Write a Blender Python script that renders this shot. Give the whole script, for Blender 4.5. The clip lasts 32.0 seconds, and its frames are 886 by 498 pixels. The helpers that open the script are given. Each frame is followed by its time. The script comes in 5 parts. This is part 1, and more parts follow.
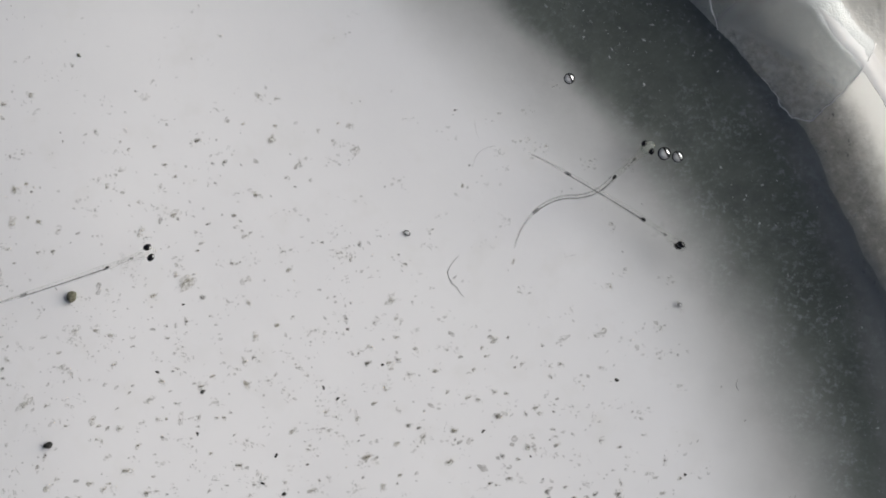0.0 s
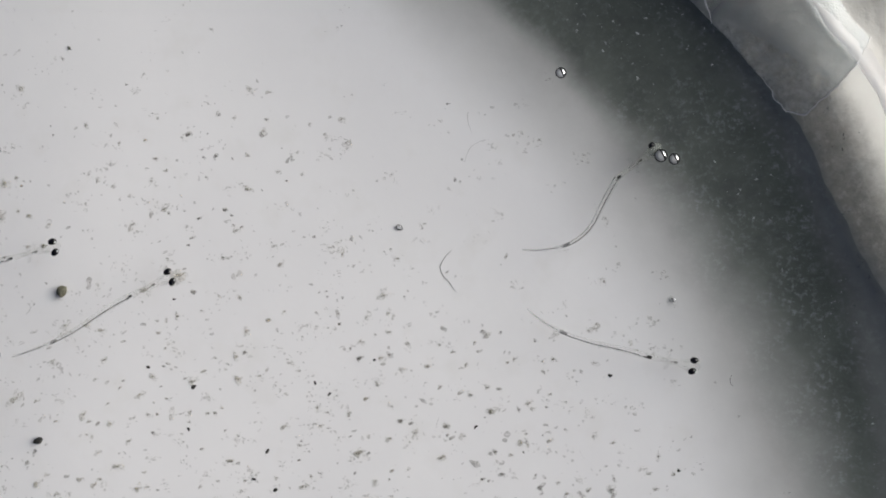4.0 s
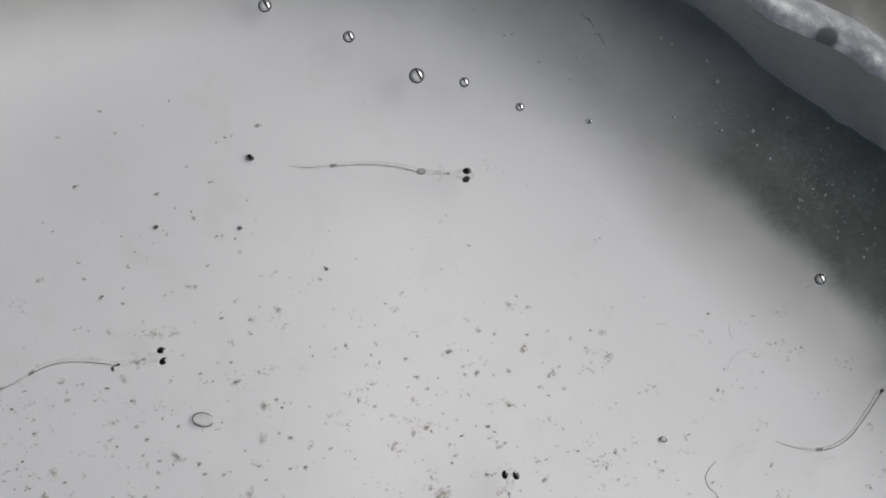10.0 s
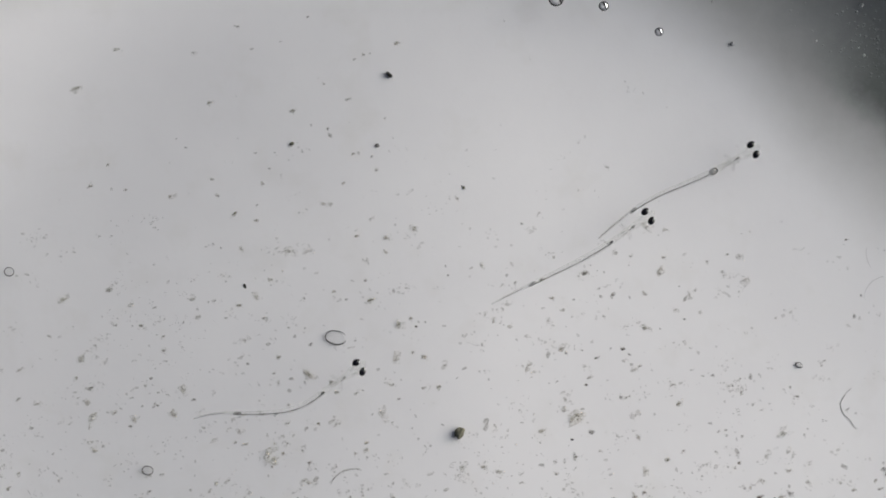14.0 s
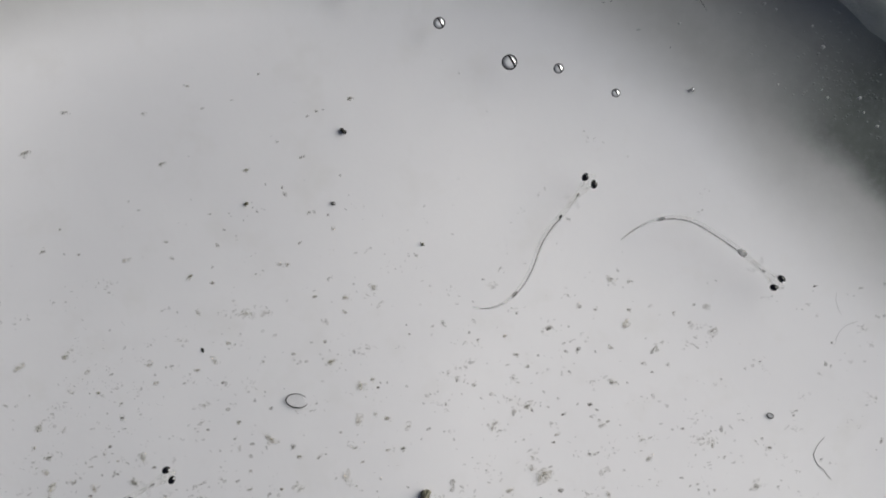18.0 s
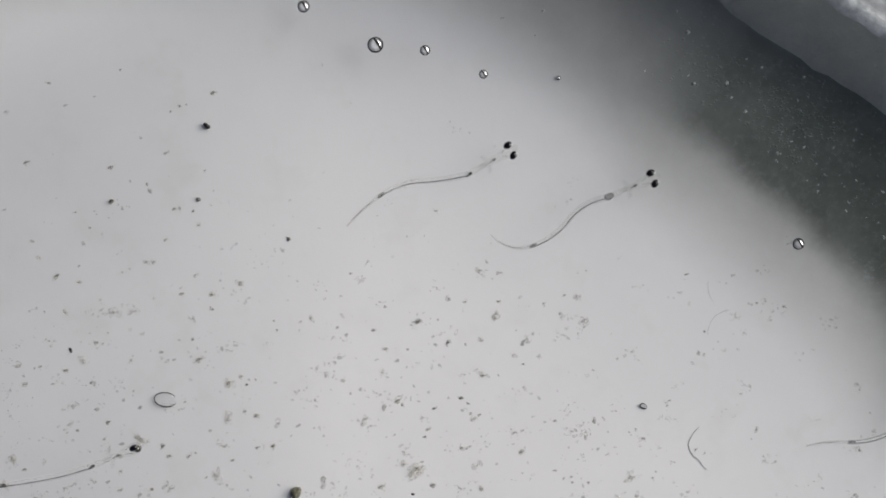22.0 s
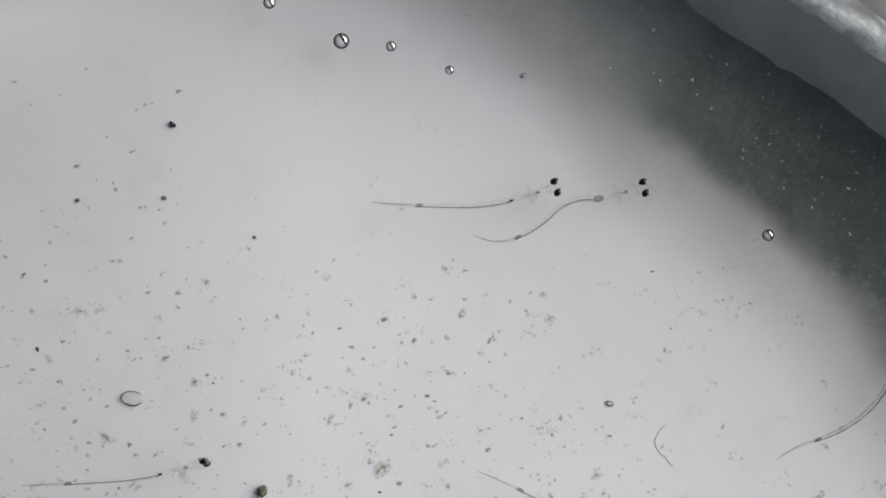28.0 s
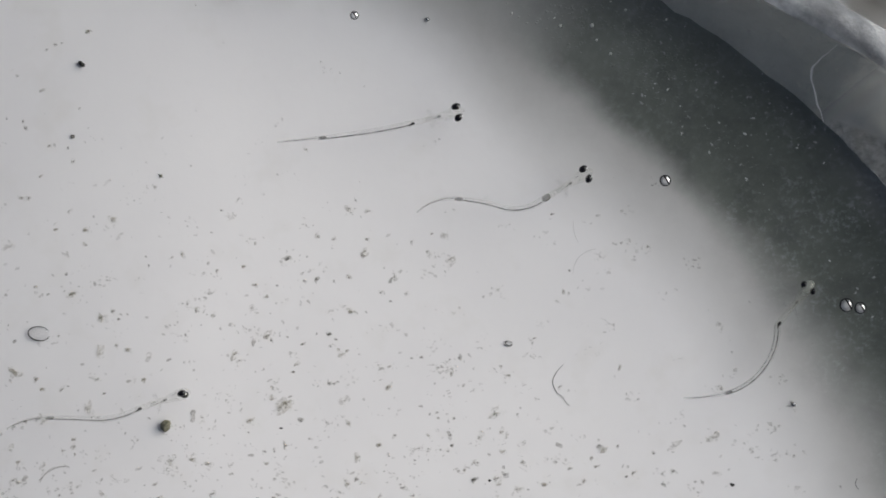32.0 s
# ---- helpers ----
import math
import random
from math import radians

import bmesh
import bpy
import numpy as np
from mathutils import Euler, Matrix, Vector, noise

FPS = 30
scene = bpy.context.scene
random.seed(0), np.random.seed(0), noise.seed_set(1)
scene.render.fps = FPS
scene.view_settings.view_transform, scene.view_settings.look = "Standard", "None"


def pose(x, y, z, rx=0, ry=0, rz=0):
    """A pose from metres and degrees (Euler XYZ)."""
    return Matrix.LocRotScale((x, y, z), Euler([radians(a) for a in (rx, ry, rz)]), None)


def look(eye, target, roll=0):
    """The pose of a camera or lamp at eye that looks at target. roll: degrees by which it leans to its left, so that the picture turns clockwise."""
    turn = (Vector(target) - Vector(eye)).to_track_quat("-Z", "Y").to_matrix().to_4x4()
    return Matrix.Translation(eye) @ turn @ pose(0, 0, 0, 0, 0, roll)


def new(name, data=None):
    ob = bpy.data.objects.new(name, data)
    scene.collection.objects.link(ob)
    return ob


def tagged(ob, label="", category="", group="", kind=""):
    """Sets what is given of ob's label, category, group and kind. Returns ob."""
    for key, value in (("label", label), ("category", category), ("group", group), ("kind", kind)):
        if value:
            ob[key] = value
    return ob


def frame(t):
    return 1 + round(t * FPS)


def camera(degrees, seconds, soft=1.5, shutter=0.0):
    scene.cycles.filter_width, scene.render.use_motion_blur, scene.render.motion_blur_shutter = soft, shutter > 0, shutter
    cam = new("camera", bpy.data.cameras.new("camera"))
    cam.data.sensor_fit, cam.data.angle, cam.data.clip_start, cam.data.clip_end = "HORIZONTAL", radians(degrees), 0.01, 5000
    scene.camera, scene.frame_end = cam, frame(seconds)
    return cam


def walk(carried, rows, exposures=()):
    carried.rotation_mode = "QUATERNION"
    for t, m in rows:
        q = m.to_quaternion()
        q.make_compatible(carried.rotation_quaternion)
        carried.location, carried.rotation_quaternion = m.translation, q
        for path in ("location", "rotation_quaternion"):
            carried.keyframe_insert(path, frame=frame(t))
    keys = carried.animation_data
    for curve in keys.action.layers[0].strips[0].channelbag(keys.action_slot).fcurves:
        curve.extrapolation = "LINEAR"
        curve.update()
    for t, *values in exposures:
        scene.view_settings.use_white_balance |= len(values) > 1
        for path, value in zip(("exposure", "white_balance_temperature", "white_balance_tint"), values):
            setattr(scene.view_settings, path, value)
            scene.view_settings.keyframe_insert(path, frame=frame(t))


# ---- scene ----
# The bowl is about 10 cm wide. Lengths below are in millimetres and pass through MM.
MM = 0.001
CX, CY = -18.0, -24.0  # the middle of the bowl

# ---- camera ----
cam = camera(40, 32.0, soft=1.75)
PATH = [
    (0.0, pose(0.00166, -0.00067, 0.05534, 0, 0, 1.87)),
    (0.5, pose(0.00174, -0.00196, 0.05505, 0, 0, 1.70)),
    (1.0, pose(0.00248, -0.00181, 0.05511, 0, 0, 1.74)),
    (1.5, pose(0.00313, -0.00259, 0.05509, 0, 0, 1.69)),
    (2.0, pose(0.00227, -0.00079, 0.05514, 0, 0, 1.74)),
    (2.5, pose(0.00217, -0.00071, 0.05523, 0, 0, 1.97)),
    (3.0, pose(0.00215, -0.00075, 0.05510, 0, 0, 1.95)),
    (3.5, pose(0.00220, -0.00085, 0.05503, 0, 0, 1.97)),
    (5.5, pose(0.00078, -0.00129, 0.05503, 0, 0, 1.58)),
    (6.0, pose(0.00056, -0.00163, 0.05498, 0, 0, 1.59)),
    (6.5, pose(-0.00019, -0.00142, 0.05505, 0, 0, 1.52)),
    (7.0, pose(-0.00101, -0.00158, 0.05493, 0, 0, 1.47)),
    (7.5, pose(-0.00203, -0.00140, 0.05483, 0, 0, 1.42)),
    (8.0, pose(-0.00307, 0.00079, 0.05471, 0, 0, 1.16)),
    (8.5, pose(-0.00473, 0.00263, 0.05469, 0, 0, 0.68)),
    (9.0, pose(-0.00730, 0.00268, 0.05440, 0, 0, 0.44)),
    (9.5, pose(-0.00884, 0.00525, 0.05436, 0, 0, 0.56)),
    (10.0, pose(-0.00995, 0.00851, 0.05477, 0, 0, 0.30)),
    (10.5, pose(-0.01110, 0.00912, 0.05485, 0, 0, 0.11)),
    (11.0, pose(-0.01215, 0.00927, 0.05481, 0, 0, 0.47)),
    (11.5, pose(-0.01343, 0.00804, 0.05477, 0, 0, 0.93)),
    (12.0, pose(-0.01485, 0.00561, 0.05459, 0, 0, 0.88)),
    (12.5, pose(-0.01566, 0.00503, 0.05472, 0, 0, 0.93)),
    (13.0, pose(-0.01557, 0.00522, 0.05454, 0, 0, 1.18)),
    (13.5, pose(-0.01591, 0.00477, 0.05450, 0, 0, 1.35)),
    (14.0, pose(-0.01605, 0.00483, 0.05456, 0, 0, 1.32)),
    (14.5, pose(-0.01602, 0.00461, 0.05443, 0, 0, 1.15)),
    (16.5, pose(-0.01716, 0.00421, 0.05350, 0, 0, 1.00)),
    (17.0, pose(-0.01708, 0.00635, 0.05372, 0, 0, 0.57)),
    (17.5, pose(-0.01524, 0.00715, 0.05364, 0, 0, 0.12)),
    (18.0, pose(-0.01429, 0.00739, 0.05337, 0, 0, -0.35)),
    (18.5, pose(-0.01234, 0.00791, 0.05298, 0, 0, -0.84)),
    (19.0, pose(-0.01027, 0.00775, 0.05265, 0, 0, -0.99)),
    (19.5, pose(-0.01002, 0.00788, 0.05274, 0, 0, -1.36)),
    (20.0, pose(-0.00934, 0.00812, 0.05255, 0, 0, -1.24)),
    (20.5, pose(-0.00861, 0.00814, 0.05266, 0, 0, -1.43)),
    (21.0, pose(-0.00814, 0.00819, 0.05268, 0, 0, -1.65)),
    (21.5, pose(-0.00808, 0.00794, 0.05274, 0, 0, -1.64)),
    (22.0, pose(-0.00851, 0.00701, 0.05275, 0, 0, -1.36)),
    (22.5, pose(-0.00849, 0.00686, 0.05270, 0, 0, -1.53)),
    (23.0, pose(-0.00803, 0.00692, 0.05278, 0, 0, -1.54)),
    (23.5, pose(-0.00780, 0.00691, 0.05278, 0, 0, -1.60)),
    (24.0, pose(-0.00759, 0.00698, 0.05278, 0, 0, -1.53)),
    (24.5, pose(-0.00739, 0.00703, 0.05281, 0, 0, -1.61)),
    (25.0, pose(-0.00744, 0.00708, 0.05283, 0, 0, -1.81)),
    (25.5, pose(-0.00739, 0.00700, 0.05281, 0, 0, -1.61)),
    (27.5, pose(-0.00713, 0.00691, 0.05281, 0, 0, -1.69)),
    (28.0, pose(-0.00704, 0.00688, 0.05274, 0, 0, -1.52)),
    (28.5, pose(-0.00734, 0.00734, 0.05280, 0, 0, -1.52)),
    (29.0, pose(-0.00726, 0.00749, 0.05288, 0, 0, -1.55)),
    (29.5, pose(-0.00829, 0.00847, 0.05287, 0, 0, -1.79)),
    (30.0, pose(-0.01065, 0.00849, 0.05293, 0, 0, -1.23)),
    (30.5, pose(-0.01087, 0.00761, 0.05278, 0, 0, -0.93)),
    (31.0, pose(-0.00894, 0.00701, 0.05299, 0, 0, -1.16)),
    (31.5, pose(-0.00658, 0.00591, 0.05316, 0, 0, -1.04)),
    (32.0, pose(-0.00282, 0.00420, 0.05357, 0, 0, -0.86)),
]
walk(cam, PATH, exposures=[(0.0, 0.06), (7.0, 0.03), (10.0, 0.0), (25.0, 0.02), (32.0, 0.04)])

# ---- light ----
SUN_AZIMUTH, SUN_HEIGHT = 22.0, 18.0  # degrees, anticlockwise from +x
world = bpy.data.worlds.new("sky")
scene.world = world
world.use_nodes = True
sky = world.node_tree.nodes.new("ShaderNodeTexSky")
sky.sky_type, sky.sun_disc = "NISHITA", False
sky.air_density, sky.dust_density, sky.ozone_density = 0.35, 6.0, 0.0
sky.sun_elevation, sky.sun_rotation = radians(SUN_HEIGHT), radians(90 - SUN_AZIMUTH)
back = world.node_tree.nodes["Background"]
back.inputs["Strength"].default_value = 0.074
world.node_tree.links.new(sky.outputs[0], back.inputs["Color"])
sun_data = bpy.data.lights.new("sun", "SUN")
sun_data.energy, sun_data.angle, sun_data.color = 5.0, radians(82), (0.965, 0.985, 0.985)
sun_from = Vector((math.cos(radians(SUN_AZIMUTH)) * math.cos(radians(SUN_HEIGHT)),
                   math.sin(radians(SUN_AZIMUTH)) * math.cos(radians(SUN_HEIGHT)), math.sin(radians(SUN_HEIGHT))))
sun = new("sun", sun_data)
sun.matrix_world = look(sun_from, (0, 0, 0))


# ---- materials ----
def material(name, colour, rough=0.5, metal=0.0):
    m = bpy.data.materials.new(name)
    m.use_nodes = True
    b = m.node_tree.nodes["Principled BSDF"]
    b.inputs["Base Color"].default_value = (*colour, 1)
    b.inputs["Roughness"].default_value, b.inputs["Metallic"].default_value = rough, metal
    return m


def node(m, kind, **values):
    n = m.node_tree.nodes.new(kind)
    for key, value in values.items():
        n.inputs[key.replace("_", " ")].default_value = value
    return n


def link(m, a, b):
    m.node_tree.links.new(a, b)


def coords(m):
    return node(m, "ShaderNodeTexCoord").outputs["Object"]


def noise_tex(m, scale, detail=4.0, rough=0.6):
    n = node(m, "ShaderNodeTexNoise", Scale=scale, Detail=detail, Roughness=rough)
    link(m, coords(m), n.inputs["Vector"])
    return n.outputs["Fac"]


def ramp(m, source, stops):
    r = m.node_tree.nodes.new("ShaderNodeValToRGB")
    el = r.color_ramp.elements
    while len(el) < len(stops):
        el.new(0.5)
    for e, (at, c) in zip(el, stops):
        e.position, e.color = at, (*c, 1) if len(c) == 3 else c
    link(m, source, r.inputs["Fac"])
    return r.outputs["Color"]


def mix(m, fac, a, b, how="MIX"):
    n = m.node_tree.nodes.new("ShaderNodeMix")
    n.data_type, n.blend_type = "RGBA", how
    for value, i in ((fac, 0), (a, 6), (b, 7)):
        if isinstance(value, (int, float)):
            n.inputs[i].default_value = value
        elif isinstance(value, tuple):
            n.inputs[i].default_value = (*value, 1)
        else:
            link(m, value, n.inputs[i])
    return n.outputs[2]


def bump(m, height, strength, distance):
    n = node(m, "ShaderNodeBump", Strength=strength, Distance=distance)
    link(m, height, n.inputs["Height"])
    link(m, n.outputs["Normal"], m.node_tree.nodes["Principled BSDF"].inputs["Normal"])


def base(m, colour):
    link(m, colour, m.node_tree.nodes["Principled BSDF"].inputs["Base Color"])


def see_through(m, amount):
    """Lets amount (a number or a socket) of the light straight through."""
    b, out = m.node_tree.nodes["Principled BSDF"], m.node_tree.nodes["Material Output"]
    clear, blend = node(m, "ShaderNodeBsdfTransparent"), node(m, "ShaderNodeMixShader")
    if isinstance(amount, float):
        blend.inputs[0].default_value = amount
    else:
        link(m, amount, blend.inputs[0])
    link(m, b.outputs[0], blend.inputs[1])
    link(m, clear.outputs[0], blend.inputs[2])
    link(m, blend.outputs[0], out.inputs["Surface"])
    return m


def glow_through(m, amount, colour):
    """Lets amount of the light that falls on the far side scatter through thin plastic."""
    b, out = m.node_tree.nodes["Principled BSDF"], m.node_tree.nodes["Material Output"]
    thin, blend = node(m, "ShaderNodeBsdfTranslucent", Color=(*colour, 1)), node(m, "ShaderNodeMixShader", Fac=amount)
    link(m, b.outputs[0], blend.inputs[1])
    link(m, thin.outputs[0], blend.inputs[2])
    link(m, blend.outputs[0], out.inputs["Surface"])
    return m


def island_random(m):
    return node(m, "ShaderNodeNewGeometry").outputs["Random Per Island"]


def from_point(m, x, y, scale, ragged, near, far):
    """0 within near metres of an upright line at x, y in mm, 1 beyond far, with a ragged border."""
    flat, away, rag = (node(m, k) for k in ("ShaderNodeVectorMath", "ShaderNodeVectorMath", "ShaderNodeMath"))
    flat.operation, away.operation, rag.operation = "MULTIPLY", "DISTANCE", "MULTIPLY_ADD"
    flat.inputs[1].default_value = (1, 1, 0)
    away.inputs[1].default_value = (x * MM, y * MM, 0)
    link(m, coords(m), flat.inputs[0])
    link(m, flat.outputs[0], away.inputs[0])
    link(m, noise_tex(m, scale, 3, 0.55), rag.inputs[0])
    rag.inputs[1].default_value = ragged
    link(m, away.outputs["Value"], rag.inputs[2])
    grow = node(m, "ShaderNodeMapRange", From_Min=near, From_Max=far)
    grow.interpolation_type = "SMOOTHSTEP"
    link(m, rag.outputs[0], grow.inputs["Value"])
    return grow.outputs["Result"]


def sums(m, how, a, b, c=None):
    n = m.node_tree.nodes.new("ShaderNodeMath")
    n.operation = how
    for i, value in enumerate((a, b, c)):
        if value is None:
            continue
        if isinstance(value, (int, float)):
            n.inputs[i].default_value = value
        else:
            link(m, value, n.inputs[i])
    return n.outputs[0]


def polar(m, scale=150, ragged=0.0):
    """Angle in degrees and distance in mm from the bowl's middle, the distance with a ragged swing."""
    xyz = node(m, "ShaderNodeSeparateXYZ")
    link(m, coords(m), xyz.inputs[0])
    dx, dy = sums(m, "SUBTRACT", xyz.outputs["X"], CX * MM), sums(m, "SUBTRACT", xyz.outputs["Y"], CY * MM)
    angle = sums(m, "MULTIPLY", sums(m, "ARCTAN2", dy, dx), 180 / math.pi)
    away = sums(m, "SQRT", sums(m, "MULTIPLY_ADD", dx, dx, sums(m, "MULTIPLY", dy, dy)), None)
    away = sums(m, "DIVIDE", away, MM)
    if ragged:
        away = sums(m, "MULTIPLY_ADD", sums(m, "SUBTRACT", noise_tex(m, scale, 4, 0.6), 0.5), ragged, away)
    return angle, away


def by_angle(m, angle, stops, low=30.0, high=60.0):
    """A number that changes with the angle, through (degrees, number) stops."""
    grey = [(d / 100, ((v - low) / (high - low),) * 3) for d, v in stops]
    return sums(m, "MULTIPLY_ADD", ramp(m, sums(m, "DIVIDE", angle, 100.0), grey), high - low, low)


def grown(m, away, start, end):
    """0 at the distance start, 1 at end, with soft shoulders."""
    k = sums(m, "DIVIDE", sums(m, "SUBTRACT", away, start), sums(m, "SUBTRACT", end, start))
    n = node(m, "ShaderNodeMapRange")
    n.interpolation_type = "SMOOTHSTEP"
    link(m, k, n.inputs["Value"])
    return n.outputs["Result"]


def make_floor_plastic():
    m = material("white_plastic", (0.78, 0.78, 0.79), 0.35)
    c = ramp(m, noise_tex(m, 90, 5), [(0.3, (0.74, 0.74, 0.755)), (0.7, (0.80, 0.80, 0.81))])
    c = mix(m, ramp(m, noise_tex(m, 420, 3), [(0.55, (0, 0, 0)), (0.8, (0.25, 0.25, 0.25))]), c, (0.62, 0.61, 0.57))
    # the wall's shade painted as grey, sooner in the east than in the north
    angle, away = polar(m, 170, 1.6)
    wall_shade = grown(m, away, by_angle(m, angle, WALL_SHADE_START), by_angle(m, angle, WALL_SHADE_END))
    # slime thickening up the wall, its dark colour also standing in for shade
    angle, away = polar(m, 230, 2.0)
    thick = grown(m, away, by_angle(m, angle, SLIME_SHADE_START), by_angle(m, angle, SLIME_SHADE_END))
    thick = sums(m, "MULTIPLY", thick, by_angle(m, angle, SLIME_SHADE_AMOUNT, 0.0, 1.0))
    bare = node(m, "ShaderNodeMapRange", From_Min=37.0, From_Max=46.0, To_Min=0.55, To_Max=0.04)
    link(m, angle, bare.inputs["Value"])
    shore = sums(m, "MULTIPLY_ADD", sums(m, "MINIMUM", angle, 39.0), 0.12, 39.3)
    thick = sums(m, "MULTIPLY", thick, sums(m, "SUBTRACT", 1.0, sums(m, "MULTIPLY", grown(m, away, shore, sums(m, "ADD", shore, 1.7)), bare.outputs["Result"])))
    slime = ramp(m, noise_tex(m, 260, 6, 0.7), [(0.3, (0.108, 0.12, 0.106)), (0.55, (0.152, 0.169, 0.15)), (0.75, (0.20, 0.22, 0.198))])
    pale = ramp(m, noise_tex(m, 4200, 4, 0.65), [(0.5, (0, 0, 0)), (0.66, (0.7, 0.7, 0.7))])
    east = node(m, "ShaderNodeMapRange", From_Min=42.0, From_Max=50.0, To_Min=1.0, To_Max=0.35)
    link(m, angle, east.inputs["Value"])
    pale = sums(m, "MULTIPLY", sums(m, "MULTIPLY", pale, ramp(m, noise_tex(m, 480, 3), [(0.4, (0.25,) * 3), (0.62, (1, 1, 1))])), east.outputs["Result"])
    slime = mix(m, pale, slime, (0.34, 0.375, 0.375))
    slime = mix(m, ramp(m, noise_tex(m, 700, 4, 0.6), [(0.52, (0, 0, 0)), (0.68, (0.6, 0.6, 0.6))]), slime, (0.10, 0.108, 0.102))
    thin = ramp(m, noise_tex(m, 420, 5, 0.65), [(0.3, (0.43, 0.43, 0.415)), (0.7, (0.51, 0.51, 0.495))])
    c = mix(m, wall_shade, c, thin)
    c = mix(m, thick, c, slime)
    base(m, c)
    bump(m, noise_tex(m, 2300, 3), 0.3, 0.0003)
    rough = node(m, "ShaderNodeMapRange", To_Min=0.02, To_Max=0.06)
    link(m, thick, rough.inputs["Value"])
    link(m, rough.outputs["Result"], m.node_tree.nodes["Bump"].inputs["Strength"])
    return m


# radii by angle for the painted shade and the darkened slime
WALL_SHADE_START = [(10, 33.0), (25, 33.4), (40, 34.4), (50, 34.9), (56, 35.2), (62, 36.2), (68, 38.4), (80, 41.5)]
WALL_SHADE_END = [(10, 39.6), (25, 39.6), (40, 40.2), (50, 40.9), (56, 40.9), (62, 41.1), (68, 42.7), (80, 46.5)]
SLIME_SHADE_START = [(10, 37.2), (25, 37.0), (33, 37.2), (40, 37.9), (45, 38.7), (50, 39.4), (55, 39.8), (60, 40.2), (66, 41.0), (80, 42.0)]
SLIME_SHADE_END = [(10, 43.0), (25, 42.4), (33, 42.0), (40, 41.7), (45, 41.5), (50, 41.4), (55, 41.4), (60, 42.0), (66, 43.7), (80, 46.0)]
SLIME_SHADE_AMOUNT = [(52, 1.0), (56, 0.97), (60, 0.86), (64, 0.4), (71, 0.0)]


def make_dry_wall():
    """Sandy and thin in the east, blue-grey in the north."""
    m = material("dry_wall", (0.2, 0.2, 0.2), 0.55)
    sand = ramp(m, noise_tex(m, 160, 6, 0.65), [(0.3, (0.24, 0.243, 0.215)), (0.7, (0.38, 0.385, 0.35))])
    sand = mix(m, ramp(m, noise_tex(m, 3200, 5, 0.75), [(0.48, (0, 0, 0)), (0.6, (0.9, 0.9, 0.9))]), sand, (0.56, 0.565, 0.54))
    wall_grey = ramp(m, noise_tex(m, 260, 6, 0.65), [(0.3, (0.42, 0.445, 0.415)), (0.7, (0.56, 0.59, 0.555))])
    wall_grey = mix(m, ramp(m, noise_tex(m, 900, 5, 0.7), [(0.55, (0, 0, 0)), (0.75, (0.5, 0.5, 0.5))]), wall_grey, (0.58, 0.60, 0.58))
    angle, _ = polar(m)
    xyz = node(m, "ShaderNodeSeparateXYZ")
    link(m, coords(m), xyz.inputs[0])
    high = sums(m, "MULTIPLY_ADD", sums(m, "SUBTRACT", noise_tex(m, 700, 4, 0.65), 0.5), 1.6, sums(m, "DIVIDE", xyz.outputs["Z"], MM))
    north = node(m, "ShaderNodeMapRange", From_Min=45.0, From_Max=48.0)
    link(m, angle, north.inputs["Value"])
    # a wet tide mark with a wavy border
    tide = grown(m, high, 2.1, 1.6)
    greyed = sums(m, "MAXIMUM", north.outputs["Result"], sums(m, "MULTIPLY", tide, 0.7))
    # light through the wall painted in: the sand colour pales towards the lip
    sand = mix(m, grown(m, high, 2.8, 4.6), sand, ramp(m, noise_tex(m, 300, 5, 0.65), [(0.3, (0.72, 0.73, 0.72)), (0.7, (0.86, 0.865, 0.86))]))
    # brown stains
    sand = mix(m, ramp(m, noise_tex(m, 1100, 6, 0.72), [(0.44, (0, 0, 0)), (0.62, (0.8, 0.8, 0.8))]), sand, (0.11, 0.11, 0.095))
    base(m, mix(m, greyed, sand, wall_grey))
    bump(m, noise_tex(m, 2200, 5, 0.7), 0.8, 0.0005)
    thin, blend = node(m, "ShaderNodeBsdfTranslucent", Color=(0.86, 0.87, 0.85, 1)), node(m, "ShaderNodeMixShader")
    # the clean plastic thins towards the lip and lets more light through
    clean = sums(m, "MULTIPLY", sums(m, "MULTIPLY_ADD", grown(m, high, 2.5, 4.4), 0.7, 0.22), sums(m, "SUBTRACT", 1.08, greyed))
    link(m, clean, blend.inputs[0])
    link(m, m.node_tree.nodes["Principled BSDF"].outputs[0], blend.inputs[1])
    link(m, thin.outputs[0], blend.inputs[2])
    link(m, blend.outputs[0], m.node_tree.nodes["Material Output"].inputs["Surface"])
    return m


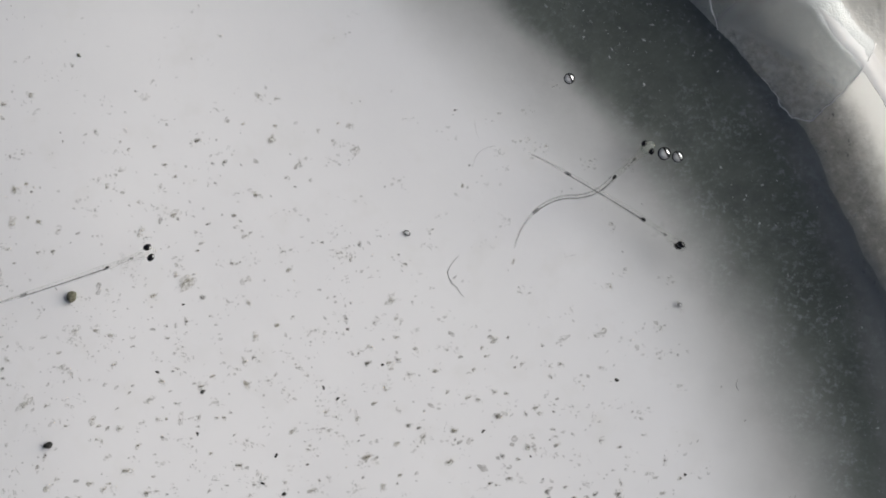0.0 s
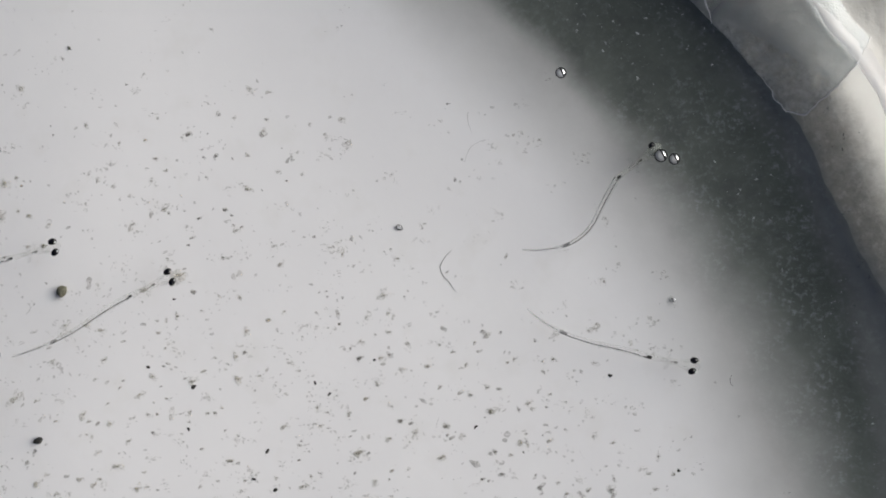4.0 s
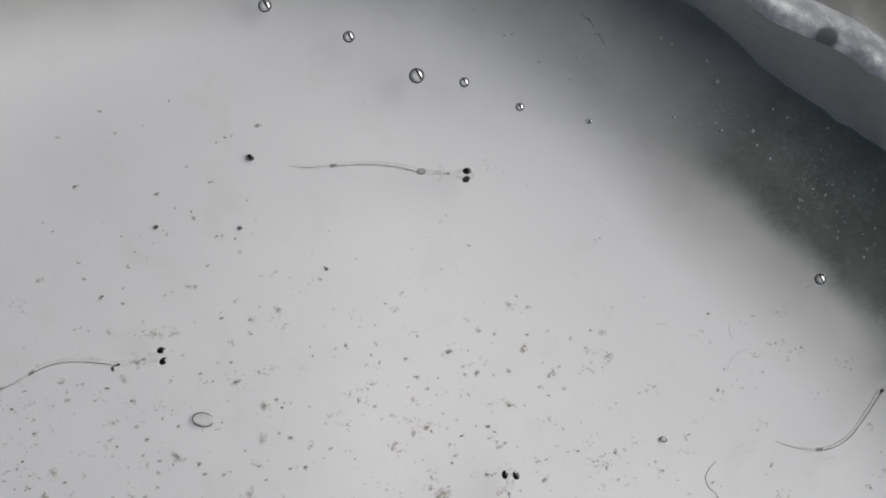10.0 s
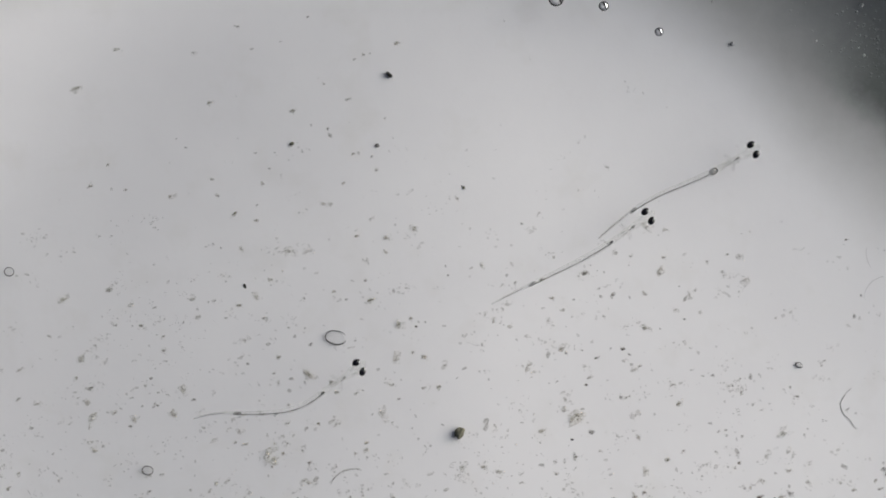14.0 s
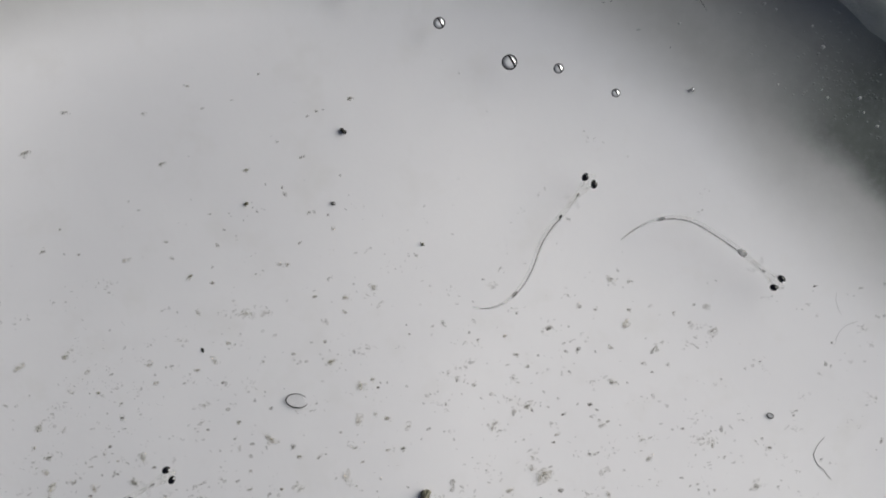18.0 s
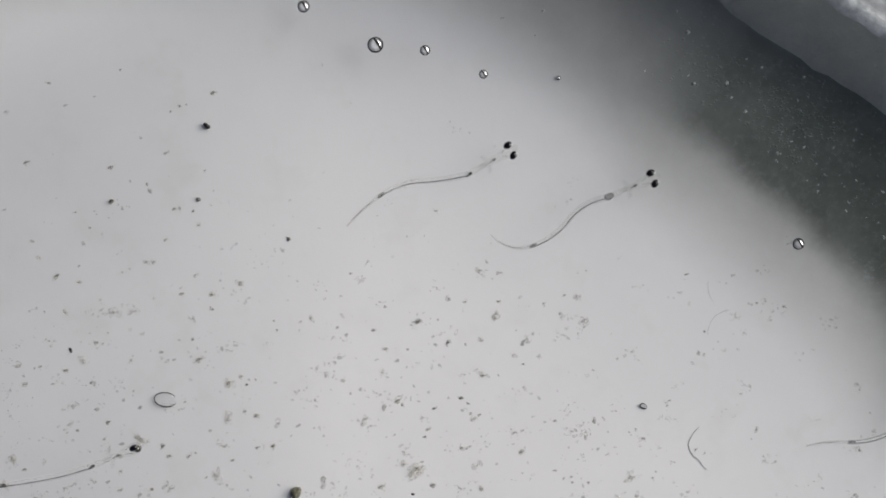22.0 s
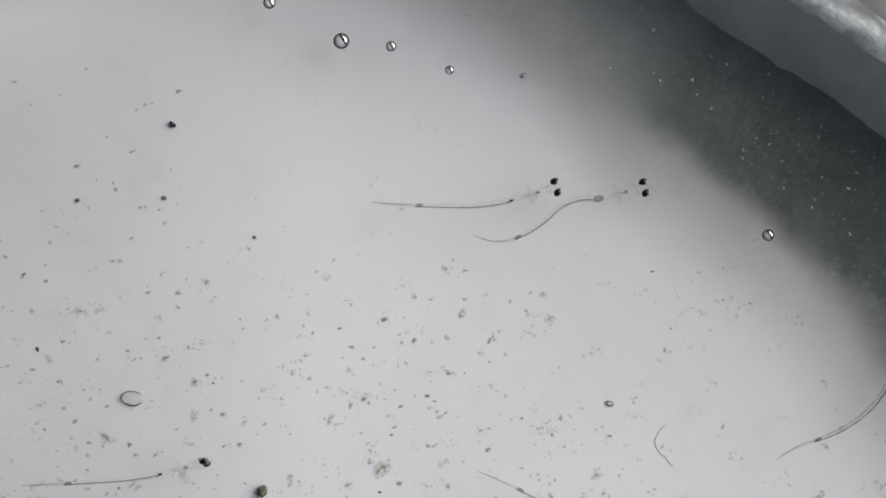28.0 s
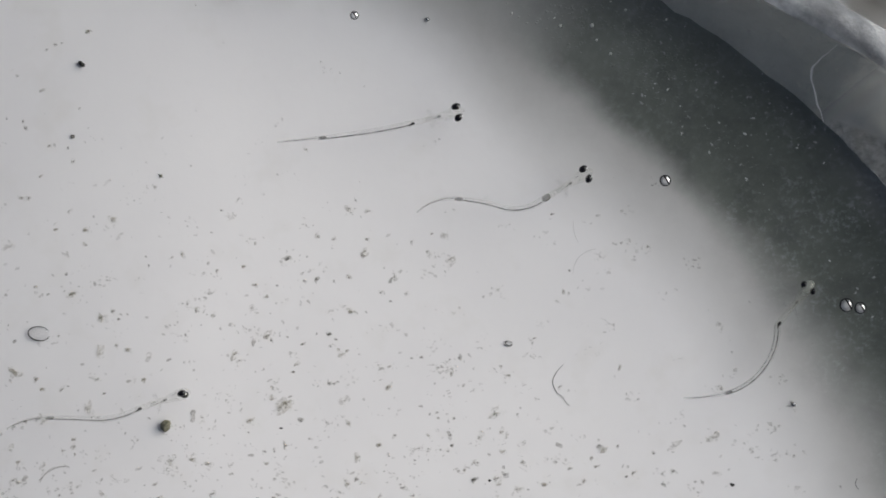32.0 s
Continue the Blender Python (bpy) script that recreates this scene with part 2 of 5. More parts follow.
def make_rim():
    """White in the east; elsewhere a chalky streaked lip and mottled blue-grey beyond it."""
    m = material("chalky_rim", (0.7, 0.7, 0.7), 0.9)
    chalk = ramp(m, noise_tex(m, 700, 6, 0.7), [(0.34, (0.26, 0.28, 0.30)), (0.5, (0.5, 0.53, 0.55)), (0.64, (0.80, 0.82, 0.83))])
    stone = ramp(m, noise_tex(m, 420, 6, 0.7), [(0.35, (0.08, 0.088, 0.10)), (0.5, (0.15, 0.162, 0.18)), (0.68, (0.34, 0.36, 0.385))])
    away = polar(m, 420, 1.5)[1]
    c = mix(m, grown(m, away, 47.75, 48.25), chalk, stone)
    # a chip out of the lip, its shaded hollow painted dark
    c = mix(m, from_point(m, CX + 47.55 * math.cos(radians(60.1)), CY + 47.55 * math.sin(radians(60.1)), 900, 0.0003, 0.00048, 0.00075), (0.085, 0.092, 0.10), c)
    # white painted in for the glare on the east lip
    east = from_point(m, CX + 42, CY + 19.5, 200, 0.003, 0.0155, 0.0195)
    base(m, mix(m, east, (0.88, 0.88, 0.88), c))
    bump(m, noise_tex(m, 500, 5, 0.65), 0.8, 0.0006)
    link(m, sums(m, "MULTIPLY_ADD", east, 0.35, 0.03), m.node_tree.nodes["Bump"].inputs["Strength"])
    link(m, sums(m, "MULTIPLY_ADD", east, 0.6, 0.3), m.node_tree.nodes["Principled BSDF"].inputs["Roughness"])
    glow_through(m, 0.5, (0.95, 0.955, 0.96))
    link(m, sums(m, "MULTIPLY_ADD", east, -0.5, 0.6), m.node_tree.nodes["Mix Shader"].inputs[0])
    return m


def make_debris(name, dark, light, clear):
    m = material(name, dark, 0.8)
    base(m, ramp(m, island_random(m), [(0.0, dark), (1.0, light)]))
    n = noise_tex(m, 9000, 3)
    fac = node(m, "ShaderNodeMath")
    fac.operation, fac.use_clamp = "MULTIPLY_ADD", True
    link(m, island_random(m), fac.inputs[0])
    fac.inputs[1].default_value = clear[1] - clear[0]
    fac.inputs[2].default_value = clear[0]
    soft = node(m, "ShaderNodeMath")
    soft.operation, soft.use_clamp = "ADD", True
    scaled = node(m, "ShaderNodeMath")
    scaled.operation = "MULTIPLY_ADD"
    link(m, n, scaled.inputs[0])
    scaled.inputs[1].default_value, scaled.inputs[2].default_value = 1.0, -0.45
    link(m, fac.outputs[0], soft.inputs[0])
    link(m, scaled.outputs[0], soft.inputs[1])
    return see_through(m, soft.outputs[0])


def make_pellet(name, dark, light):
    m = material(name, dark, 0.7)
    base(m, ramp(m, noise_tex(m, 6000, 4), [(0.35, dark), (0.7, light)]))
    bump(m, noise_tex(m, 9000, 3), 0.6, 0.00008)
    return m


def make_bubble(name, shine_most, refracted):
    m = bpy.data.materials.new(name)
    m.use_nodes = True
    nt = m.node_tree
    nt.nodes.remove(nt.nodes["Principled BSDF"])
    clear, shine, blend = (nt.nodes.new(k) for k in ("ShaderNodeBsdfTransparent", "ShaderNodeBsdfGlossy", "ShaderNodeMixShader"))
    clear.inputs["Color"].default_value = (0.98, 0.98, 0.98, 1)
    shine.inputs["Roughness"].default_value = 0.074
    # the steep flanks of a bubble under water reflect nearly all light
    steep = nt.nodes.new("ShaderNodeLayerWeight")
    steep.inputs["Blend"].default_value = 0.5
    gloss = ramp(m, steep.outputs["Facing"], [(0.0, (0.02,) * 3), (0.03, (0.03,) * 3), (0.10, (shine_most,) * 3), (1.0, (shine_most,) * 3)])
    # diffuse white painted in for light refracted through the dome
    inside, refracted_white = nt.nodes.new("ShaderNodeMixShader"), nt.nodes.new("ShaderNodeBsdfDiffuse")
    refracted_white.inputs["Color"].default_value = (0.9, 0.9, 0.9, 1)
    inside.inputs[0].default_value = refracted
    nt.links.new(clear.outputs[0], inside.inputs[1])
    nt.links.new(refracted_white.outputs[0], inside.inputs[2])
    nt.links.new(gloss, blend.inputs[0])
    nt.links.new(inside.outputs[0], blend.inputs[1])
    nt.links.new(shine.outputs[0], blend.inputs[2])
    nt.links.new(blend.outputs[0], nt.nodes["Material Output"].inputs["Surface"])
    return m


def make_water():
    m = bpy.data.materials.new("water_surface")
    m.use_nodes = True
    nt = m.node_tree
    nt.nodes.remove(nt.nodes["Principled BSDF"])
    clear, shine, blend = (nt.nodes.new(k) for k in ("ShaderNodeBsdfTransparent", "ShaderNodeBsdfGlossy", "ShaderNodeMixShader"))
    shine.inputs["Roughness"].default_value = 0.02
    f = nt.nodes.new("ShaderNodeFresnel")
    f.inputs["IOR"].default_value = 1.33
    nt.links.new(f.outputs[0], blend.inputs[0])
    nt.links.new(clear.outputs[0], blend.inputs[1])
    nt.links.new(shine.outputs[0], blend.inputs[2])
    nt.links.new(blend.outputs[0], nt.nodes["Material Output"].inputs["Surface"])
    return m


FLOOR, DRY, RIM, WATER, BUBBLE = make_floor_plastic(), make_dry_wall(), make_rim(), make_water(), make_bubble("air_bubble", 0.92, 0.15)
# the last is a dull copy for the domes' side away from the sun
FLAT_BUBBLE, UNLIT_BUBBLE = make_bubble("flat_air_bubble", 0.1, 0.0), make_bubble("unlit_air_bubble", 0.25, 0.5)
FLANGE = material("grey_flange", (0.2, 0.2, 0.21), 0.8)
# mottled grey, with the glare in the east painted as white
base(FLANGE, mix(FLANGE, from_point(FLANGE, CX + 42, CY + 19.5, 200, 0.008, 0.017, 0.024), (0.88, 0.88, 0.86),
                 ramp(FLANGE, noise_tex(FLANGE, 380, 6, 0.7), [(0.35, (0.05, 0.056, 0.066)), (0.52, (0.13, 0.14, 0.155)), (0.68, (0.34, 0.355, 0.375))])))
bump(FLANGE, noise_tex(FLANGE, 600, 5), 0.7, 0.0006)
glow_through(FLANGE, 0.65, (0.95, 0.95, 0.93))
OUTER = see_through(material("thin_plastic", (0.86, 0.86, 0.85), 0.4), 0.7)
SEDIMENT = make_debris("sediment", (0.15, 0.135, 0.09), (0.34, 0.31, 0.215), (0.68, 0.98))
FLUFF = make_debris("fluff", (0.26, 0.24, 0.15), (0.42, 0.40, 0.28), (0.79, 0.98))
FLAKE = make_debris("flake", (0.19, 0.17, 0.112), (0.37, 0.335, 0.23), (0.6, 0.91))
TUFT = make_debris("tuft", (0.24, 0.228, 0.16), (0.38, 0.365, 0.27), (0.68, 0.93))
DARK_CRUMB = make_debris("dark_crumb", (0.085, 0.08, 0.064), (0.19, 0.172, 0.13), (0.42, 0.79))
BLACK_CRUMB = make_pellet("black_crumb", (0.008, 0.008, 0.008), (0.035, 0.034, 0.03))
PELLET_BROWN = make_pellet("olive_pellet", (0.07, 0.07, 0.045), (0.17, 0.165, 0.12))
PELLET_BLACK = make_pellet("black_pellet", (0.006, 0.006, 0.006), (0.025, 0.025, 0.022))
FIBRE = see_through(material("fibre", (0.10, 0.10, 0.09), 0.7), 0.3)
PALE_FIBRE = see_through(material("pale_fibre", (0.3, 0.29, 0.25), 0.7), 0.6)
EYE = material("eye", (0.004, 0.004, 0.006), 0.12)
FLESH = see_through(material("clear_flesh", (0.5, 0.5, 0.47), 0.3), 0.92)
FLESH_HEAD = see_through(material("clear_head", (0.52, 0.52, 0.43), 0.35), 0.93)
FIN = see_through(material("clear_fin", (0.4, 0.4, 0.4), 0.4), 0.97)
GUT = see_through(material("gut", (0.035, 0.035, 0.035), 0.5), 0.42)
GUT_DARK = see_through(material("gut_full", (0.02, 0.02, 0.02), 0.5), 0.15)
GUT_FAINT = see_through(material("gut_empty", (0.08, 0.08, 0.08), 0.5), 0.75)
PALE_HEAD = see_through(material("pale_head", (0.37, 0.40, 0.36), 0.5), 0.66)
EYE_GLINT = material("silver_eye_glint", (0.75, 0.76, 0.74), 0.3, 0.6)
BLADDER_GAS = see_through(material("bladder_gas", (0.30, 0.30, 0.29), 0.4), 0.55)
PIGMENT = see_through(material("pigment", (0.06, 0.055, 0.05), 0.6), 0.62)
SPECK = material("mineral_speck", (0.45, 0.46, 0.46), 0.4)
base(SPECK, ramp(SPECK, island_random(SPECK), [(0.0, (0.16, 0.17, 0.165)), (0.8, (0.29, 0.305, 0.30)), (1.0, (0.58, 0.60, 0.59))]))
GRAIN = make_pellet("pale_grit", (0.42, 0.43, 0.42), (0.68, 0.68, 0.66))
EDGE_WHITE = glow_through(material("film_edge", (0.9, 0.9, 0.9), 0.5), 0.1, (0.97, 0.97, 0.97))
FILM = material("dried_film", (0.8, 0.8, 0.79), 0.85)
base(FILM, ramp(FILM, noise_tex(FILM, 400, 5), [(0.35, (0.74, 0.765, 0.77)), (0.7, (0.88, 0.9, 0.9))]))
bump(FILM, noise_tex(FILM, 1100, 5, 0.65), 0.7, 0.0005)
glow_through(FILM, 0.55, (0.92, 0.94, 0.94))
thin_film = FILM.node_tree.nodes["Mix Shader"].outputs[0]
film_angle, film_away = polar(FILM, 500, 0.5)
# whitest above a slanting line, thin and mottled below it and towards the north
film_line = by_angle(FILM, film_angle, [(38, 47.9), (40.4, 47.45), (44, 46.65), (47, 46.0)])
film_thick = grown(FILM, sums(FILM, "SUBTRACT", film_away, film_line), -0.08, 0.12)
film_mottle = ramp(FILM, noise_tex(FILM, 2400, 5, 0.7), [(0.38, (0.68,) * 3), (0.64, (0.25,) * 3)])
film_clear = mix(FILM, film_thick, film_mottle, ramp(FILM, noise_tex(FILM, 260, 5), [(0.3, (0.36,) * 3), (0.7, (0.16,) * 3)]))
film_clear = mix(FILM, grown(FILM, film_away, 47.6, 48.8), film_clear, (0.1, 0.1, 0.1))
film_north = node(FILM, "ShaderNodeMapRange", From_Min=45.3, From_Max=47.6, To_Min=0.0, To_Max=0.9)
link(FILM, polar(FILM, 420, 2.4)[0], film_north.inputs["Value"])
see_through(FILM, sums(FILM, "MAXIMUM", film_clear, film_north.outputs["Result"]))
link(FILM, thin_film, FILM.node_tree.nodes["Mix Shader.001"].inputs[1])
# black for the bubbles' rings and lines, which stand in for reflections
DARK_REFLECTION = material("bubble_dark_reflection", (0.005, 0.005, 0.006), 0.6)
TABLE = material("table", (0.16, 0.15, 0.14), 0.6)
base(TABLE, ramp(TABLE, noise_tex(TABLE, 30, 5), [(0.3, (0.12, 0.115, 0.11)), (0.7, (0.2, 0.19, 0.18))]))


# ---- shapes ----
def part(name, bm, mat, parent=None, label=""):
    me = bpy.data.meshes.new(name)
    bm.to_mesh(me)
    bm.free()
    for p in me.polygons:
        p.use_smooth = True
    me.materials.append(mat)
    ob = new(name, me)
    if parent is not None:
        ob.parent = parent
    return tagged(ob, label)


def ball(rx, ry, rz, at=(0, 0, 0), u=16, v=10, rough=0.0, seed=0):
    bm = bmesh.new()
    bmesh.ops.create_uvsphere(bm, u_segments=u, v_segments=v, radius=1)
    for p in bm.verts:
        k = 1 + rough * noise.noise(p.co * 1.6 + Vector((seed * 7.3, seed * 1.7, 0))) + 0.4 * rough * noise.noise(p.co * 4 + Vector((0, seed * 3.1, 5)))
        p.co = Vector((p.co.x * rx * k + at[0], p.co.y * ry * k + at[1], p.co.z * rz * k + at[2])) * MM
    return bm


def tube(points, radii, sides=8, capped=True):
    """A closed tapered tube through points, in mm, with one radius or a (sideways, upright) pair a point."""
    bm = bmesh.new()
    rings = []
    pts = [Vector(p) for p in points]
    for i, p in enumerate(pts):
        d = (pts[min(i + 1, len(pts) - 1)] - pts[max(i - 1, 0)]).normalized()
        side = Vector((-d.y, d.x, 0)).normalized() if abs(d.z) < 0.99 else Vector((1, 0, 0))
        up = d.cross(side)
        a, b = radii[i] if isinstance(radii[i], tuple) else (radii[i], radii[i])
        rings.append([bm.verts.new((p + side * a * math.cos(2 * math.pi * k / sides) + up * b * math.sin(2 * math.pi * k / sides)) * MM) for k in range(sides)])
    for r, s in zip(rings, rings[1:]):
        for k in range(sides):
            bm.faces.new((r[k], r[(k + 1) % sides], s[(k + 1) % sides], s[k]))
    if capped:
        bm.faces.new(rings[0][::-1])
        bm.faces.new(rings[-1])
    bmesh.ops.recalc_face_normals(bm, faces=bm.faces)
    return bm


def empty(name, x, y, z, turn=0.0):
    ob = new(name)
    ob.empty_display_size = 0.001
    ob.matrix_basis = pose(x * MM, y * MM, z * MM, 0, 0, turn)
    return ob


def at(ob, x, y, z, turn=0.0):
    ob.matrix_basis = pose(x * MM, y * MM, z * MM, 0, 0, turn)
    return ob


# ---- the bowl ----
WATER_Z, SAG = 1.6, 3.8


def wobble(angle, z):
    """How far the wall strays outwards, in mm: a little low down, more at the lip, most in the east."""
    k = min(max((z - 1.7) / 3.0, 0), 1)
    d = Vector((math.cos(angle), math.sin(angle), 0))
    shore = 0.16 * noise.noise(d * 34) + 0.10 * noise.noise(d * 90) if abs(z - 1.7) < 0.01 else 0.0
    deg = math.degrees(angle)
    lip = float(np.interp(deg, (30, 44, 47, 50, 53, 64, 72), (0.9, 0.9, 0.7, 0.25, -0.1, -0.1, 0.3)))
    turn = float(np.interp(deg, (58, 62, 66, 72), (0.0, 0.3, 1.2, 2.0))) * min(max((z - 0.3) / 1.4, 0), 1)
    inward = float(np.interp(deg, (28, 32, 36, 39), (-0.9, -0.9, -0.55, 0.0))) * min(max((z - 0.3) / 1.4, 0), 1)
    return shore + inward + k * lip + turn * (1 - k) + 0.2 * noise.noise(d * 5) * min(1.0, max(z, 0.0)) + k * (0.16 * noise.noise(d * 16 + Vector((3, 1, 0))) + 0.14 * noise.noise(d * 45))


def lip_drop(angle, r, z):
    """In the east the lip rolls outwards and down, in mm."""
    if z < 3 or r < 47.45:
        return 0.0
    return float(np.interp(math.degrees(angle), (5, 15, 43, 48), (0, 1, 1, 0))) * min(0.95 * (r - 47.45), 1.5)


def lathe(profile, steps=420, lumps=0.0):
    bm = bmesh.new()
    rings = []
    for r, z in profile:
        ring = []
        for k in range(steps):
            a = 2 * math.pi * k / steps
            d = Vector((math.cos(a), math.sin(a), 0))
            e = wobble(a, z) if r > 38 else 0
            lift = lumps * (noise.noise(d * 22 + Vector((0, 0, r * 0.5))) + 0.5 * noise.noise(d * 60 + Vector((0, 0, r)))) if lumps else 0
            ring.append(bm.verts.new((d * (r + e) + Vector((CX, CY, z + lift - lip_drop(a if a < math.pi else a - 2 * math.pi, r, z)))) * MM))
        rings.append(ring)
    for p, q in zip(rings, rings[1:]):
        for k in range(steps):
            bm.faces.new((p[k], p[(k + 1) % steps], q[(k + 1) % steps], q[k]))
    return bm, rings


def floor_z(x, y):
    """The thin floor sags gently towards the west, in mm."""
    k = min(max((-13 - x) / 36, 0), 1)
    edge = min(max((43 - math.hypot(x - CX, y - CY)) / 7, 0), 1)
    return -SAG * k * k * (3 - 2 * k) * edge * edge * (3 - 2 * edge)


def settle(x, y):
    """Where a thing on the sagging floor rests: x, y and z in mm."""
    k = 1 - floor_z(x, y) / 54
    x, y = -15 + (x + 15) * k, 5 + (y - 5) * k
    return x, y, floor_z(x, y)


def make_bowl():
    bowl = empty("bowl", 0, 0, 0)
    bm, rings = lathe([(r, 0) for r in (1.5, 4, 7, 10, 13, 16, 19, 22, 25, 28, 31, 34, 36.5, 38.5)]
                      + [(39.8, 0.02), (40.8, 0.09), (41.7, 0.22), (42.6, 0.4), (43.5, 0.62), (44.3, 0.86)])
    bm.faces.new(rings[0])
    for v in bm.verts:
        v.co.z += floor_z(v.co.x / MM, v.co.y / MM) * MM
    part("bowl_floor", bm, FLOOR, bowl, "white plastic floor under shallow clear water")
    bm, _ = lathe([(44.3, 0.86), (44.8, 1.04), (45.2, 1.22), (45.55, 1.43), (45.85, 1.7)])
    part("lower_wall", bm, FLOOR, bowl, "dark grey slimy wall, shade painted in, below the waterline")
    bm, _ = lathe([(45.85, 1.7), (46.2, 2.2), (46.6, 2.9), (47.0, 3.7), (47.3, 4.4), (47.45, 4.75)])
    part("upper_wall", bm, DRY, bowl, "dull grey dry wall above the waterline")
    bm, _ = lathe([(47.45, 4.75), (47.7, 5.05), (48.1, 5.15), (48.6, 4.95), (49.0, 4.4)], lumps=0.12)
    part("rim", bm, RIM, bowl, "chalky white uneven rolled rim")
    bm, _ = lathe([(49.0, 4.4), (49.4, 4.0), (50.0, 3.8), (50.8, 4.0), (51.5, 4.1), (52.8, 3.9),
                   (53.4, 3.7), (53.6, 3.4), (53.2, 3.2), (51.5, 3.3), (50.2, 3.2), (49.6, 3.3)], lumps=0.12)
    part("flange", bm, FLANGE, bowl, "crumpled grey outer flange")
    bm, rings = lathe([(49.6, 3.3), (48.9, 2.9), (47.9, 1.6), (46.6, 0.4), (45.2, -1.2), (43.6, -3.6), (42.6, -4.5), (20, -4.6), (1, -4.6)])
    bm.faces.new(rings[-1])
    part("outer_wall", bm, OUTER, bowl, "thin clear outer wall of the bowl")
    tagged(bowl, "round white plastic bowl with grimy wall and chalky rim", "bowl")
    # clear still water shows only where it creeps up the wall
    bm, _ = lathe([(44.6, WATER_Z), (45.0, WATER_Z + 0.01), (45.35, WATER_Z + 0.04), (45.6, WATER_Z + 0.09), (45.75, WATER_Z + 0.16)])
    water = part("water", bm, WATER)
    tagged(water, "clear still water creeping up the bowl wall", "water", kind="structure")
    bm = bmesh.new()
    bmesh.ops.create_grid(bm, x_segments=8, y_segments=8, size=0.25)
    ground = part("table_top", bm, TABLE)
    at(ground, CX, CY, -4.61)
    tagged(ground, "plain grey-brown table top under the bowl", "table", kind="structure")


make_bowl()


# ---- on the wall ----
WALL = ((39.8, 0.02), (40.8, 0.09), (41.7, 0.22), (42.6, 0.4), (43.5, 0.62), (44.3, 0.86), (44.8, 1.04), (45.2, 1.22), (45.55, 1.43), (45.85, 1.7), (46.2, 2.2), (46.6, 2.9), (47.0, 3.7), (47.3, 4.4), (47.45, 4.75))


def wall_point(degrees, z, off=0.0):
    """A point of the wall in mm, off millimetres in front of it."""
    r = float(np.interp(z, [p[1] for p in WALL], [p[0] for p in WALL]))
    a = radians(degrees)
    r += wobble(a, z) - off * 0.9
    return Vector((CX + r * math.cos(a), CY + r * math.sin(a), z + off * 0.45))


def wall_z(x, y):
    """The wall's height under x, y in mm."""
    a, r = math.atan2(y - CY, x - CX), math.hypot(x - CX, y - CY)
    heights = [0.05 * i for i in range(1, 95)]
    return min(heights, key=lambda z: abs(float(np.interp(z, [p[1] for p in WALL], [p[0] for p in WALL])) + wobble(a, z) - r))


def film_point(degrees, z, off):
    """Up the wall, and past its top on over the rim."""
    if z <= 4.75:
        return wall_point(degrees, z, off)
    a, over = radians(degrees), z - 4.75
    p = wall_point(degrees, 4.75, off)
    return p + Vector((math.cos(a) * over * 1.1, math.sin(a) * over * 1.1, 0.55 * math.sin(min(over * 1.6, 2.2)) - lip_drop(a, 47.45 + over * 1.1, 5.0)))


def make_film():
    """A dried film that clings to the wall above the waterline: a rounded tip in the east, over the rim behind it."""
    film = empty("dried_film", 0, 0, 0)
    cols, rows = 48, 44
    bm = bmesh.new()
    grid = []
    for j in range(rows + 1):
        k = (j / rows) ** 1.4
        low = 39.55 + 1.0 * max(0, 1 - k / 0.12) ** 2 + 0.45 * min(1, k / 0.45) + 1.6 * max(0, k - 0.45) + 0.10 * noise.noise(Vector((k * 14, 0, 0)))
        high = 46.7 + 2.6 * math.sin(min(k / 0.55, 1) * math.pi / 2) ** 0.9 + 0.06 * noise.noise(Vector((k * 8, 4, 0)))
        grid.append([])
        for i in range(cols + 1):
            a = low + (high - low) * i / cols
            top = float(np.interp(a, (44, 47.5), (6.2, 4.75)))
            z = 1.66 + (top - 1.66) * k + (1 - k) * (0.05 * noise.noise(Vector((a * 1.6, 2, 0))) + 0.1 * min(1, 3 * i / cols))
            grid[-1].append(film_point(a, z, 0.14 + 0.06 * noise.noise(Vector((a * 0.8, k * 3, 0)))))
    made = [[bm.verts.new(p * MM) for p in row] for row in grid]
    for p, q in zip(made, made[1:]):
        for i in range(cols):
            bm.faces.new((p[i], p[i + 1], q[i + 1], q[i]))
    bmesh.ops.solidify(bm, geom=bm.faces[:], thickness=0.00003)
    part("sheet", bm, FILM, film)
    # the curled edge is thickest at the tip and in the bend, and dies away along the waterline
    lift = Vector((0, 0, 0.03))
    east = [row[0] + lift for row in grid]
    north = [row[-1] + lift for row in grid]
    foot = [p + lift for p in grid[0][:cols // 2]]
    for edge, thick in ((east, lambda k: 0.04 * (1 - 0.55 * k)), (north, lambda k: 0.012 + 0.034 * math.sin(math.pi * min(k * 1.15, 1)) ** 0.7), (foot, lambda k: 0.03 * (1 - k) ** 1.2 + 0.003)):
        n = len(edge)
        part("curled_edge", tube(edge, [thick(i / (n - 1)) * (1 + 0.5 * noise.noise(p * 1.7)) for i, p in enumerate(edge)], 6), EDGE_WHITE, film, "thin white curled edge")
    tagged(film, "translucent whitish dried film clinging to the bowl wall", "film")


make_film()


